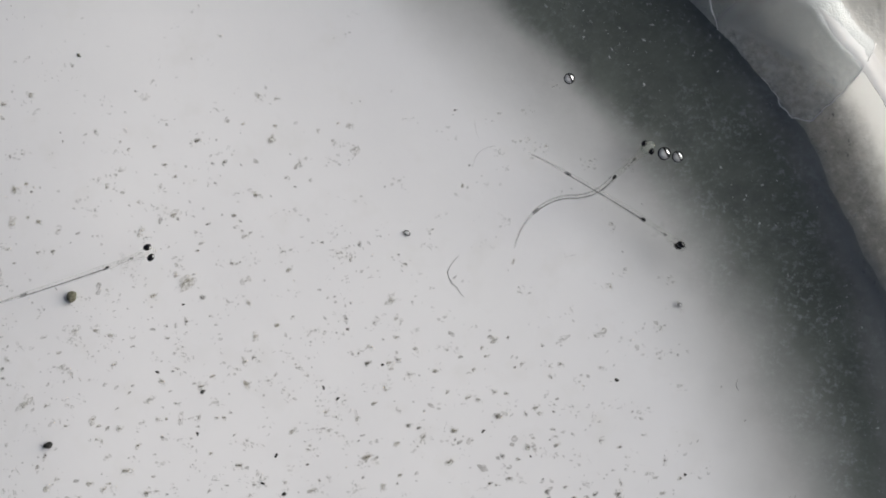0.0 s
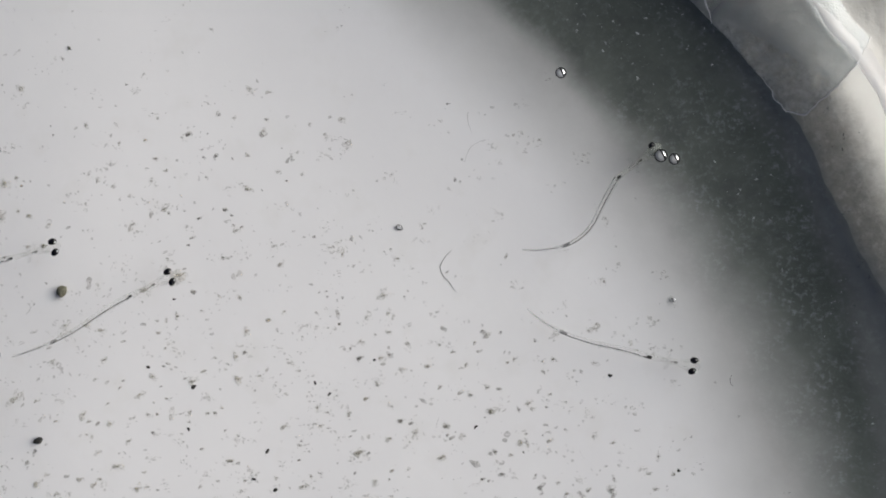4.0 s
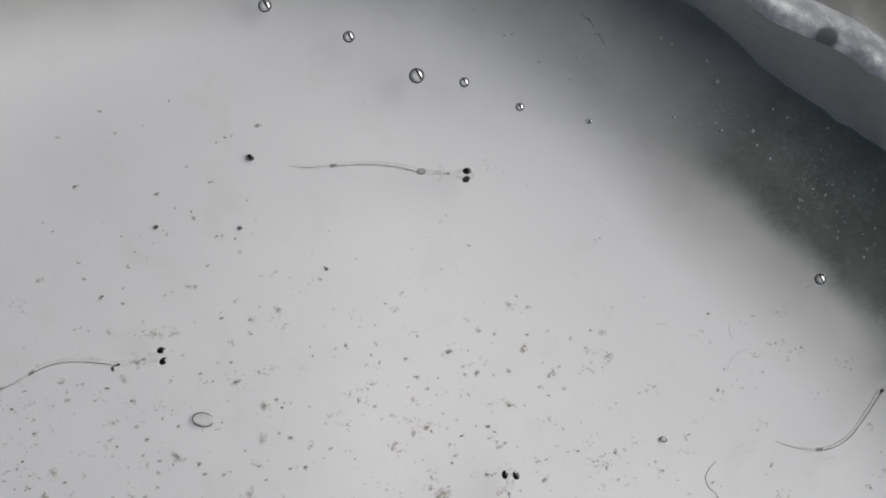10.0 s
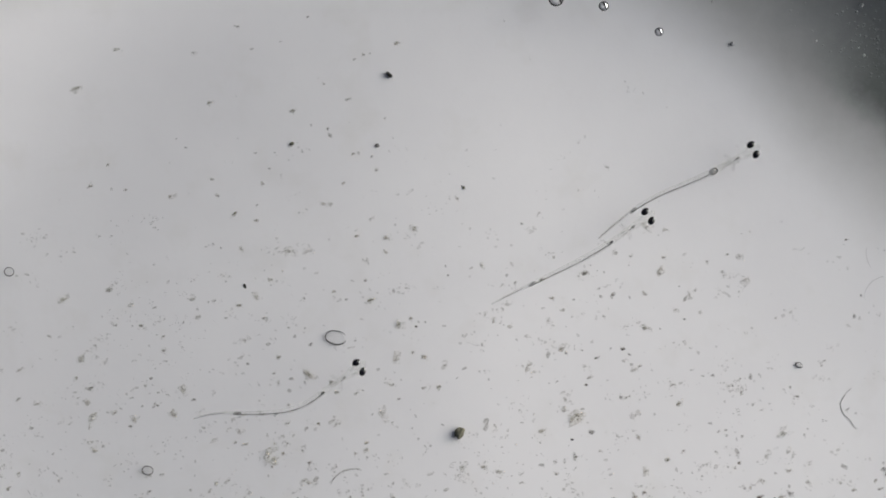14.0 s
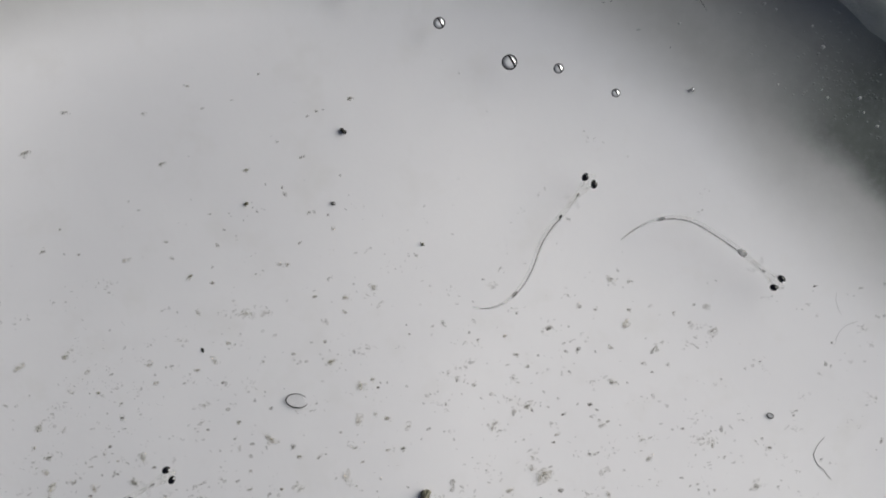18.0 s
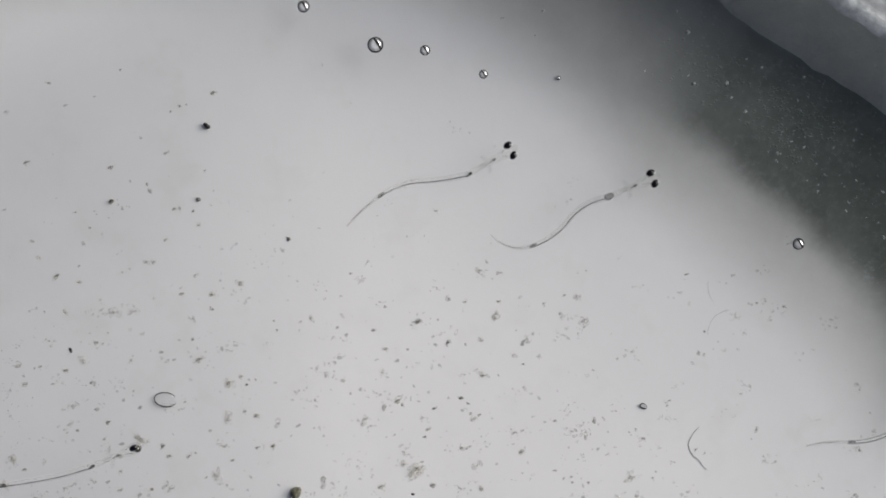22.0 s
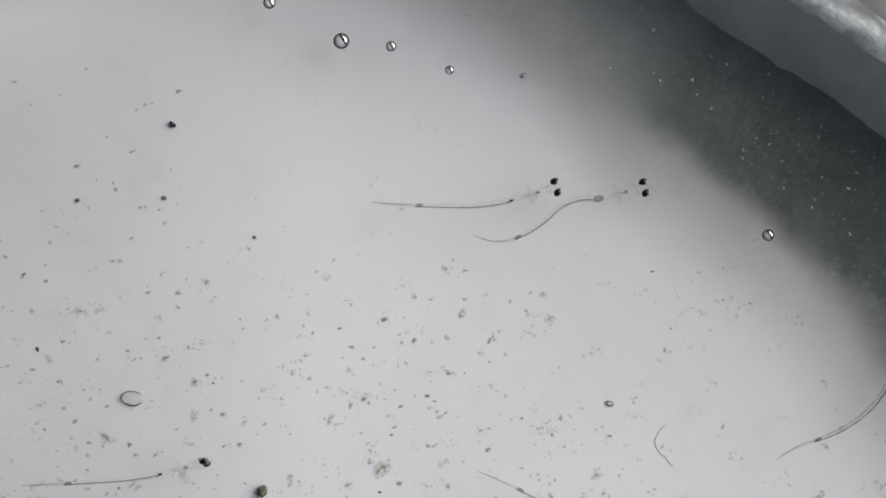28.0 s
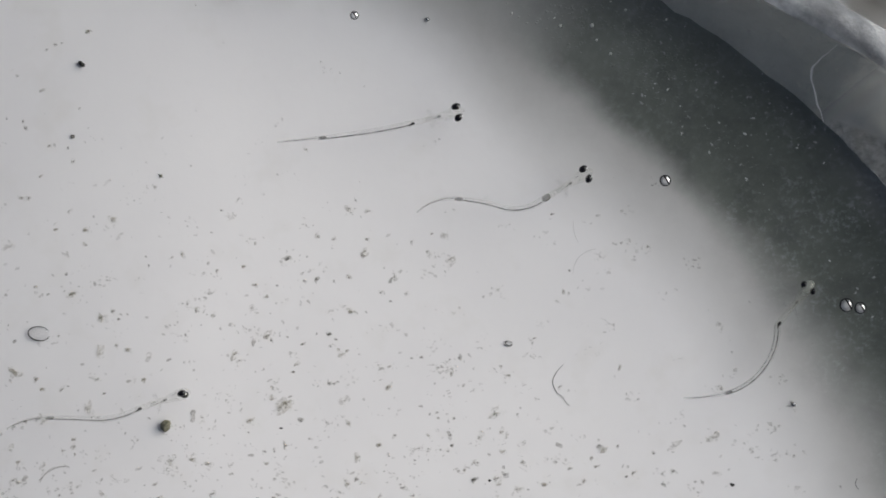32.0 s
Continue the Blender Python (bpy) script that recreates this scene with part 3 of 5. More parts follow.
def make_grit():
    """Grit and tiny bubbles that cling to the slimy wall, too many to count."""
    rnd = random.Random(5)
    verts, faces = [], []
    for _ in range(1500):
        a = rnd.uniform(2, 56) if rnd.random() < 0.94 else rnd.uniform(52, 80)
        z = rnd.choice((rnd.uniform(0.25, 0.6), rnd.uniform(0.4, 1.65), rnd.uniform(0.6, 1.6)))
        if noise.noise(Vector((a * 0.25, z * 2, 7))) < rnd.uniform(-0.5, 0.25):
            continue
        if a < 46 and rnd.random() < 0.16:
            z = rnd.uniform(1.7, 3.6)
        p = wall_point(a, z, 0.02)
        s = rnd.choice((0.016, 0.018, 0.022, 0.028, 0.036, 0.055)) * rnd.uniform(0.7, 1.3)
        first = len(verts)
        b = rnd.uniform(0, math.pi)
        for u, v, w in ((1.9, 0, 0), (0.3, 0.8, 0), (-1.5, 0.4, 0), (-1.0, -0.6, 0), (0.7, -0.7, 0), (-0.2, -0.1, 0.4)):
            k = rnd.uniform(0.6, 1.3) * s
            verts.append(tuple((p + Vector((u * math.cos(b) - v * math.sin(b), u * math.sin(b) + v * math.cos(b), w)) * k) * MM))
        faces += [(first + i, first + (i + 1) % 5, first + 5) for i in range(5)]
    me = bpy.data.meshes.new("wall_grit")
    me.from_pydata(verts, [], faces)
    me.materials.append(SPECK)
    tagged(new("wall_grit", me), "pale grit and tiny bubbles clinging to the slimy wall", "grit", kind="stuff")


make_grit()


def make_bumps():
    """Low blisters in the slime of the north wall, too many to count."""
    rnd = random.Random(8)
    verts, faces = [], []
    for _ in range(1100):
        a, z = rnd.gauss(57, 4.5), rnd.choice((rnd.uniform(0.35, 1.0), rnd.uniform(0.4, 1.55)))
        if noise.noise(Vector((a * 0.5, z * 2.5, 3))) < rnd.uniform(-0.5, 0.2):
            continue
        p = wall_point(a, z, 0.0)
        s = rnd.choice((0.03, 0.04, 0.05, 0.06, 0.07)) * rnd.uniform(0.8, 1.2)
        first = len(verts)
        for ring_r, ring_z in ((1.0, -0.2), (0.7, 0.06), (0.35, 0.14)):
            for i in range(7):
                b = 2 * math.pi * i / 7
                verts.append(tuple((p + Vector((math.cos(b) * ring_r * 1.2, math.sin(b) * ring_r * 0.9, ring_z)) * s) * MM))
        for low in (0, 7):
            faces += [(first + low + i, first + low + (i + 1) % 7, first + low + 7 + (i + 1) % 7, first + low + 7 + i) for i in range(7)]
        faces.append(tuple(first + 14 + i for i in range(7)))
    me = bpy.data.meshes.new("slime_blisters")
    me.from_pydata(verts, [], faces)
    me.materials.append(FLOOR)
    tagged(new("slime_blisters", me), "low grey blisters in the slime on the bowl wall", "slime", kind="stuff")


make_bumps()


def make_grain(x, y, r, label, mat, seed):
    r *= 0.75
    ob = part("grit_grain", ball(r * 1.3, r, r, (0, 0, 0), 12, 8, 0.3, seed), mat)
    at(ob, x, y, wall_z(x, y) + 0.4 * r, 35)
    return tagged(ob, label, "grain", "grains on the wall")


for i, (x, y, r) in enumerate(((2.12, 15.98, 0.11), (10.07, 13.1, 0.09), (4.0, 13.2, 0.07), (4.6, 12.6, 0.08), (0.1, 17.6, 0.07), (5.2, 14.4, 0.07), (6.9, 13.9, 0.06))):
    make_grain(x, y, r, "pale grain of grit clinging to the bowl wall", GRAIN, i)


# ---- the fish larvae ----
SWIM_Z = 1.0
HEAD, TRUNK, TAIL, N_TRUNK, N_TAIL = 2.1, 4.0, 1.8, 11, 5


def make_larva(x, y, label, bladder=1.0, pale=False):
    larva = empty("fish_larva", x, y, SWIM_Z)
    # the head's own space: eyes at the origin, the body towards -x
    head = part("head", tube([(0.34, 0, 0), (0.28, 0, 0), (0.16, 0, 0), (0.0, 0, 0), (-0.3, 0, 0), (-0.6, 0, 0), (-0.9, 0, 0), (-1.5, 0, 0), (-2.15, 0, 0)],
                             [(0.03, 0.02), (0.12, 0.08), (0.22, 0.14), (0.27, 0.16), (0.24, 0.18), (0.17, 0.17), (0.14, 0.16), (0.13, 0.16), (0.14, 0.16)], 12), FLESH_HEAD, larva, "glass-clear head")
    if pale:
        part("skull", ball(0.36, 0.27, 0.15, (0.02, 0, -0.03), 16, 10), PALE_HEAD, head, "pale greenish skull between the eyes")
    size = 0.8 if pale else 1.0
    for side in (1, -1):
        eye = part("eye", ball(0.2 * size, 0.15 * size, 0.14), EYE, larva, "black oval eye")
        eye.matrix_basis = pose(0, side * 0.245 * MM, 0.02 * MM, 0, 0, side * -14 + 18)
        # the eye's glint of light, modelled as a bright sliver
        if not pale:
            part("glint", ball(0.065, 0.035, 0.03, (0.12, -0.065, 0.075), 10, 6), EYE_GLINT, eye, "small bright glint modelled on the eye")
        part("brain_streak", tube([(-1.05, side * 0.035, 0.08), (-1.25, side * 0.045, 0.08), (-1.5, side * 0.04, 0.07)], [0.006, 0.014, 0.006], 6), PIGMENT, head)
        part("cheek_mark", tube([(-0.2, side * 0.16, 0.05), (-0.34, side * 0.10, 0.05), (-0.5, side * 0.09, 0.05)], [0.006, 0.011, 0.005], 6), PIGMENT, head)
        fin = bmesh.new()
        vs = [fin.verts.new(Vector(p) * MM) for p in ((-1.0, side * 0.12, 0), (-1.12, side * 0.4, 0.02), (-1.3, side * 0.42, 0.02), (-1.22, side * 0.13, 0),
                                                       (-1.0, side * 0.12, 0.02), (-1.12, side * 0.4, 0.035), (-1.3, side * 0.42, 0.035), (-1.22, side * 0.13, 0.02))]
        for f in ((0, 1, 2, 3), (7, 6, 5, 4), (0, 4, 5, 1), (1, 5, 6, 2), (2, 6, 7, 3), (3, 7, 4, 0)):
            fin.faces.new([vs[i] for i in f])
        part("pectoral_fin", fin, FIN, head)
    part("throat_mark", ball(0.1, 0.055, 0.04, (-0.82, -0.01, 0.06), 12, 8, 0.5, 4), PIGMENT, head)
    part("gill_mark", ball(0.06, 0.03, 0.03, (-0.98, -0.03, 0.05), 10, 6, 0.5, 9), PIGMENT, head)
    if bladder > 1:
        part("swim_bladder", ball(0.2, 0.14, 0.12, (-2.02, 0, 0)), BLADDER_GAS, head, "grey gas-filled swim bladder")
        part("bladder_wall", tube([(-2.02 + 0.2 * math.cos(k), 0.135 * math.sin(k), 0.06) for k in (-2.4, -1.8, -1.2, -0.6, 0.0, 0.6, 1.2, 1.6)],
                                  [0.008, 0.022, 0.02, 0.026, 0.03, 0.024, 0.014, 0.006], 6), GUT_DARK, head, "dark front wall of the swim bladder")
    else:
        part("swim_bladder", ball(0.13 * bladder, 0.085 * bladder, 0.08, (-1.98, -0.02, 0)), GUT_DARK, head, "small black swim bladder")
        part("bladder_stalk", tube([(-1.98, -0.02, 0), (-2.08, -0.06, 0), (-2.2, -0.06, 0)], [0.03, 0.026, 0.024], 6), GUT_DARK, head)
    segments = []
    n = N_TRUNK + N_TAIL
    # the dark line of the gut comes and goes along the body
    tones = (GUT_DARK, GUT_DARK, GUT, GUT_DARK, GUT, GUT, GUT_DARK, GUT, GUT_DARK, GUT, GUT, GUT_FAINT, GUT, GUT_DARK, GUT, GUT_FAINT)
    for i in range(n):
        trunk = i < N_TRUNK
        long = TRUNK / N_TRUNK if trunk else TAIL / N_TAIL
        s, e = i / n, (i + 1) / n
        wide = [0.14 * (1 - 0.8 * k ** 1.6) + 0.012 for k in (s, e)]
        seg = part("body_segment" if trunk else "tail_segment",
                   tube([(0.004, 0, 0), (-long * 0.5, 0, 0), (-long - 0.004, 0, 0)], [(wide[0], wide[0] * 1.2), (sum(wide) / 2, sum(wide) * 0.6), (wide[1], wide[1] * 1.2)], 10, i == n - 1), FLESH, larva)
        dark = ((0.018, 0.025, 0.018) if i % 2 else (0.02, 0.017, 0.02)) if trunk else ((0.014, 0.016, 0.013) if i < n - 1 else (0.013, 0.014, 0.004))
        off = -0.055 if trunk else 0.0
        part("gut" if trunk else "notochord", tube([(0.02, off, 0), (-long * 0.5, off, 0), (-long - 0.02, off, 0)], list(dark), 6), tones[i], seg)
        if pale and trunk:
            part("back_line", tube([(0.02, 0.1 * (1 - 0.05 * max(i - 1, 0)), 0.02), (-long - 0.02, 0.1 * (1 - 0.05 * i), 0.02)], [0.013, 0.011], 6), GUT, seg, "thin dark line along the back")
        if i == N_TRUNK - 1:
            part("vent_spot", ball(0.17, 0.075, 0.06, (-long * 0.5, -0.01, 0.02), 12, 8, 0.3, 2), PIGMENT, seg, "dark pigment spot")
        segments.append((seg, long))
    tagged(larva, label, "fish larva", "fish larvae in the bowl")
    return larva, [o for o in larva.children if o.name.startswith("eye")], segments


def blend_rows(rows, t):
    for a, b in zip(rows, rows[1:]):
        if a[0] <= t <= b[0]:
            k = (t - a[0]) / (b[0] - a[0])
            k = k * k * (3 - 2 * k) if b[0] - a[0] > 0.9 else k
            return [p + (q - p) * k for p, q in zip(a, b)][1:]
    return list(rows[-1][1:])


def swim(made, rows, rolls=((0.0, 0.0), (32.0, 0.0))):
    """Rows: seconds, x and y of the eyes in mm, heading in degrees, then the bends at the neck, along the trunk (two) and along the tail."""
    larva, eyes, segments = made
    times = [i * 0.25 for i in range(129)]
    root, parts, heads = [], [[] for _ in segments], [[], []]
    for t in times:
        x, y, h, d1, d2, d3, d4 = blend_rows(rows, t)
        roll = blend_rows(rolls, t)[0]
        root.append((t, pose(x * MM, y * MM, SWIM_Z * MM, 0, 0, h)))
        for side, kept in zip((1, -1), heads):
            kept.append((t, pose(0, 0, 0, roll) @ pose(0, side * 0.245 * MM, 0.02 * MM, 0, 0, side * -14 + 18)))
        q, a = Vector((-HEAD, 0)), 0.0
        bends = (d1, d1 + d2, d1 + d2 + d3, d1 + d2 + d3 + d4)
        for i, (_, long) in enumerate(segments):
            if i < N_TRUNK:
                a = np.interp((i + 0.5) / N_TRUNK, (0, 0.5, 1), bends[:3])
            else:
                a = np.interp((i - N_TRUNK + 0.5) / N_TAIL, (0, 1), bends[2:])
            parts[i].append((t, pose(q.x * MM, q.y * MM, 0, 0, 0, a)))
            q = q - long * Vector((math.cos(radians(a)), math.sin(radians(a))))
    walk(larva, root)
    for (seg, _), kept in zip(segments, parts):
        walk(seg, kept)
    if any(r[1] for r in rolls):
        for eye, kept in zip(eyes, heads):
            walk(eye, kept)


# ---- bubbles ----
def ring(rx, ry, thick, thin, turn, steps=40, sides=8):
    """Dark edge reflection as a tube, thickest away from the light, thinnest towards it."""
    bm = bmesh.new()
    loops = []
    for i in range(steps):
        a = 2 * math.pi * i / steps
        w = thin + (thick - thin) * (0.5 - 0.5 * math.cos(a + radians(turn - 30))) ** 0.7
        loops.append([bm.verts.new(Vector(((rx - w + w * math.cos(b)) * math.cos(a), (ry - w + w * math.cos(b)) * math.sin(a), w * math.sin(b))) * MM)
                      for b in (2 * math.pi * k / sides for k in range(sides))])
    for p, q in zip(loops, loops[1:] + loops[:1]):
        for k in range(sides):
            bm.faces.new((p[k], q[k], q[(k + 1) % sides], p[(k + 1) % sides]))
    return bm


def make_bubble_at(x, y, z, rx, ry, rz, label, turn=0.0, edge=0.18):
    if z < 0.5:
        x, y, low = settle(x, y)
        z += low
    bubble = empty("air_bubble", x, y, z, turn)
    # a dome that is flat on top and steep at its flank
    dome, loops, tall = bmesh.new(), [], min(rx, rz) * 0.62
    for rho in (0.12, 0.3, 0.45, 0.58, 0.7, 0.8, 0.88, 0.94, 0.98):
        h = tall * (1 - rho ** 3) ** 0.55
        loops.append([dome.verts.new(Vector((rx * 0.87 * rho * math.cos(2 * math.pi * k / 32), ry * 0.87 * rho * math.sin(2 * math.pi * k / 32), h)) * MM) for k in range(32)])
    for p, q in zip(loops, loops[1:]):
        for k in range(32):
            dome.faces.new((p[k], q[k], q[(k + 1) % 32], p[(k + 1) % 32]))
    dome.faces.new(loops[0])
    risen = edge > 0.06
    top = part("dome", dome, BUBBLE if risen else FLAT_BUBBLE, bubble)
    # sunward side shiny, far side dull: the highlight's place is set by material
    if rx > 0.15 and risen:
        top.data.materials.append(UNLIT_BUBBLE)
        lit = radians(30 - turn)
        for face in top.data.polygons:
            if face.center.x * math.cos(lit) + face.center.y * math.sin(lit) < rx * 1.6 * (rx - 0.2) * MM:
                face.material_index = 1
    if rx > 0.15 and risen:
        # a dark reflection modelled as a line, nearer the flank on a large bubble
        out = 1.6 * (rx - 0.2)
        reflected_line = [(rx * (out + 0.10 * math.cos(k)), ry * 0.86 * math.sin(k) * math.sqrt(1 - out * out), tall * 1.08 * (1 - 0.35 * abs(math.sin(k)))) for k in (-1.4, -0.7, 0.0, 0.7, 1.4)]
        line = part("reflected_line", tube(reflected_line, [rx * 0.10, rx * 0.13, rx * 0.145, rx * 0.13, rx * 0.10], 6), DARK_REFLECTION, bubble, "dark reflected line modelled across the dome")
        line.matrix_basis = pose(0, 0, 0, 0, 0, 30 - turn)
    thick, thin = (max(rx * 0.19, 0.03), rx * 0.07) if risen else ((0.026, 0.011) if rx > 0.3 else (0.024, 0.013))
    part("edge", ring(rx, ry, thick, thin, turn), DARK_REFLECTION, bubble, "dark edge reflection modelled as a ring")
    return tagged(bubble, label, "bubble", "bubbles in the water")


RISEN = "round air bubble with a dark edge at the water surface"
edge_bubbles = [make_bubble_at(-17.9, 18.95, 1.2, 0.3, 0.3, 0.3, RISEN), make_bubble_at(-14.2, 17.6, 1.2, 0.26, 0.26, 0.26, RISEN),
                make_bubble_at(-11.2, 15.9, 1.2, 0.34, 0.34, 0.34, RISEN), make_bubble_at(-9.1, 15.62, 1.2, 0.22, 0.22, 0.22, RISEN),
                make_bubble_at(-6.65, 14.55, 1.2, 0.19, 0.19, 0.19, RISEN)]
lone_bubble = make_bubble_at(7.0, 7.05, 1.2, 0.25, 0.25, 0.25, RISEN)
twin_bubbles = [make_bubble_at(11.9, 3.7, 1.2, 0.3, 0.3, 0.3, "air bubble touching its twin beside a larva's head"),
                make_bubble_at(12.5, 3.55, 1.2, 0.26, 0.26, 0.26, "air bubble touching its twin beside a larva's head")]
make_bubble_at(-20.75, 0.75, 0.035, 0.5, 0.33, 0.1, "large flattened oval bubble stuck to the bowl floor", -8, 0.042)
make_bubble_at(0, 0, 0.05, 0.17, 0.12, 0.06, "small oval bubble stuck to the bowl floor", -25, 0.05)
make_bubble_at(12.5, -2.86, 0.1, 0.1, 0.1, 0.1, "tiny bubble stuck to the bowl floor")
make_bubble_at(-3.35, 14.28, 0.2, 0.09, 0.09, 0.09, "tiny bubble stuck to the bowl floor")
make_bubble_at(-19.09, 9.4, 0.04, 0.1, 0.08, 0.05, "tiny bubble stuck to the bowl floor", -20, 0.05)
make_bubble_at(-29.0, -5.37, 0.2, 0.27, 0.22, 0.2, "small bubble stuck to the bowl floor", 0, 0.055)
make_bubble_at(-35.4, 3.37, 0.2, 0.24, 0.22, 0.2, "small bubble stuck to the bowl floor", 0, 0.055)


# ---- pellets, flakes and fibres on the floor ----
def make_pellet_thing(x, y, rx, ry, rz, turn, mat, label, seed):
    ob = part("pellet", ball(rx, ry, rz, (0, 0, 0), 20, 12, 0.5, seed), mat)
    x, y, z = settle(x, y)
    at(ob, x, y, z + rz * 0.9, turn)
    return tagged(ob, label, "pellet", "pellets on the floor")


make_pellet_thing(-15.12, -3.36, 0.27, 0.2, 0.17, 45, PELLET_BROWN, "olive-brown lumpy pellet lying on the bowl floor", 1)
make_pellet_thing(-15.98, -10.15, 0.2, 0.13, 0.12, 25, PELLET_BLACK, "black ragged pellet lying on the bowl floor", 2)
for i, (x, y, r) in enumerate(((-22.9, 9.4, 0.07), (-15.18, 7.6, 0.05))):
    make_pellet_thing(x, y, r * 1.4, r, r * 0.8, 20 + 50 * i, PELLET_BROWN, "tiny dark crumb lying on the bowl floor", 7 + i)
make_pellet_thing(-18.64, 12.57, 0.15, 0.1, 0.1, -40, PELLET_BLACK, "small black pellet lying on the bowl floor", 3)


def make_fibre(points, radius, label, name="fibre", z=0.01, mat=None):
    ob = part(name, tube([(u, v, z + (low if math.hypot(u - CX, v - CY) < 40 else wall_z(u, v))) for u, v, low in (settle(x, y) for x, y in points)], [radius * (0.5 + 0.5 * math.sin(math.pi * (i + 0.6) / (len(points) + 0.2))) for i in range(len(points))], 6), mat or FIBRE)
    return tagged(ob, label, "fibre", "fibres on the floor")


def arc(x0, y0, x1, y1, bow, n=9):
    """Points of a bent line between two ends, bowed sideways by bow."""
    dx, dy = x1 - x0, y1 - y0
    return [(x0 + dx * k - dy * bow * 4 * k * (1 - k), y0 + dy * k + dx * bow * 4 * k * (1 - k)) for k in (i / (n - 1) for i in range(n))]


make_fibre([(2.39, -0.98), (2.16, -1.19), (2.01, -1.44), (1.90, -1.70), (1.97, -1.97), (2.11, -2.22), (2.35, -2.38), (2.49, -2.63), (2.66, -2.80)], 0.013, "thin grey curled hair lying on the bowl floor")
make_fibre(arc(15.25, -6.16, 15.32, -6.67, -0.20), 0.012, "thin grey curled fibre lying on the bowl floor")
make_fibre(arc(-20.82, -5.83, -19.46, -5.17, 0.22), 0.014, "pale bent fibre lying on the bowl floor", mat=PALE_FIBRE)
make_fibre(arc(-20.87, -5.74, -19.52, -5.10, 0.12), 0.014, "pale bent fibre lying on the bowl floor", mat=PALE_FIBRE)
make_fibre(arc(2.86, 3.04, 3.86, 4.09, 0.20), 0.004, "thin grey curled fibre lying on the bowl floor")
make_fibre(arc(2.94, 5.34, 3.14, 4.43, -0.10), 0.004, "thin grey curled fibre lying on the bowl floor")
make_fibre(arc(-10.30, 15.05, -9.85, 15.06, 0.10), 0.007, "thin grey curled fibre lying on the bowl floor")
make_fibre(arc(-9.80, 15.02, -9.20, 14.50, 0.15), 0.006, "thin grey curled fibre lying on the bowl floor")
make_fibre(arc(-15.29, 7.70, -15.09, 7.53, 0.00), 0.016, "thin grey curled fibre lying on the bowl floor")
make_fibre([(-3.88, 19.00), (-3.73, 18.78), (-3.56, 18.73), (-3.43, 18.56), (-3.31, 18.36)], 0.035, "grey scraggly strand of slime clinging to the bowl wall", mat=PALE_FIBRE)
make_fibre([(-3.14, 18.11), (-3.01, 17.93), (-2.81, 17.63)], 0.025, "grey scraggly strand of slime clinging to the bowl wall", mat=PALE_FIBRE)


for i, (x, y, _, r) in enumerate(((0.71, 18.98, 3.50, 0.090), (2.43, 13.85, 0.54, 0.085), (3.79, 13.82, 0.71, 0.100), (-0.41, 17.85, 1.38, 0.090), (1.62, 16.86, 1.33, 0.070), (-3.96, 17.13, 0.64, 0.060), (4.57, 14.77, 1.09, 0.050), (0.33, 14.45, 0.42, 0.060))):
    make_grain(x, y, r, "pale grain of grit clinging to the bowl wall", GRAIN, 20 + i)


def make_clump(name, x, y, r, lumps, seed, mat, label):
    """A few ragged low lumps stuck together, drawn out along one line."""
    rnd = random.Random(seed)
    lean = radians(rnd.gauss(12, 35))
    verts, faces = [], []
    x, y, z = settle(x, y)
    r *= 1.12
    for lump in range(lumps):
        along = 0.0 if lumps == 1 else rnd.uniform(-0.75, 0.75) * r
        off = rnd.gauss(0, 0.22) * r if lumps > 1 else 0.0
        size = r * rnd.uniform(0.6, 0.9) / (1 + 0.28 * (lumps - 1)) ** 0.5
        long, turn = rnd.uniform(1.0, 1.7), lean + rnd.gauss(0, 0.5)
        u0, v0 = along * math.cos(lean) - off * math.sin(lean), along * math.sin(lean) + off * math.cos(lean)
        first, n = len(verts), 9
        reach = [rnd.uniform(0.55, 1.2) for _ in range(n)]
        for level, k in ((0.002, 1.0), (size * 0.22, 0.8), (size * 0.34, 0.4)):
            for i, w in enumerate(reach):
                b = 2 * math.pi * i / n
                u, v = size * w * k * long * math.cos(b), size * w * k / long ** 0.5 * math.sin(b)
                verts.append(Vector((u0 + u * math.cos(turn) - v * math.sin(turn), v0 + u * math.sin(turn) + v * math.cos(turn), level * rnd.uniform(0.8, 1.2) + 0.004 * lump)) * MM)
        for low in (0, n):
            faces += [(first + low + i, first + low + (i + 1) % n, first + low + n + (i + 1) % n, first + low + n + i) for i in range(n)]
        faces.append(tuple(first + 2 * n + i for i in range(n)))
    me = bpy.data.meshes.new(name)
    me.from_pydata(verts, [], faces)
    me.materials.append(mat)
    ob = new(name, me)
    at(ob, x, y, z)
    return tagged(ob, label, "debris flake", "flakes on the floor")


for i, (x, y, r) in enumerate(((-11.14, -6.69, 0.14), (-9.24, -9.42, 0.09), (-9.04, -7.50, 0.14), (-3.55, -7.13, 0.07), (-2.90, -7.63, 0.09), (-5.59, -10.28, 0.09), (-6.19, -11.59, 0.11), (-5.24, -12.02, 0.12), (-24.87, 2.99, 0.12), (9.77, -6.35, 0.09), (-0.92, -6.02, 0.09), (3.79, -8.88, 0.08), (5.95, -9.97, 0.08), (13.01, -10.57, 0.09), (0.17, -12.77, 0.09), (-10.04, -3.59, 0.07))):
    make_clump("debris_crumb", x, y, r, 1 + i % 2, 300 + i, BLACK_CRUMB, "small black crumb lying on the bowl floor")


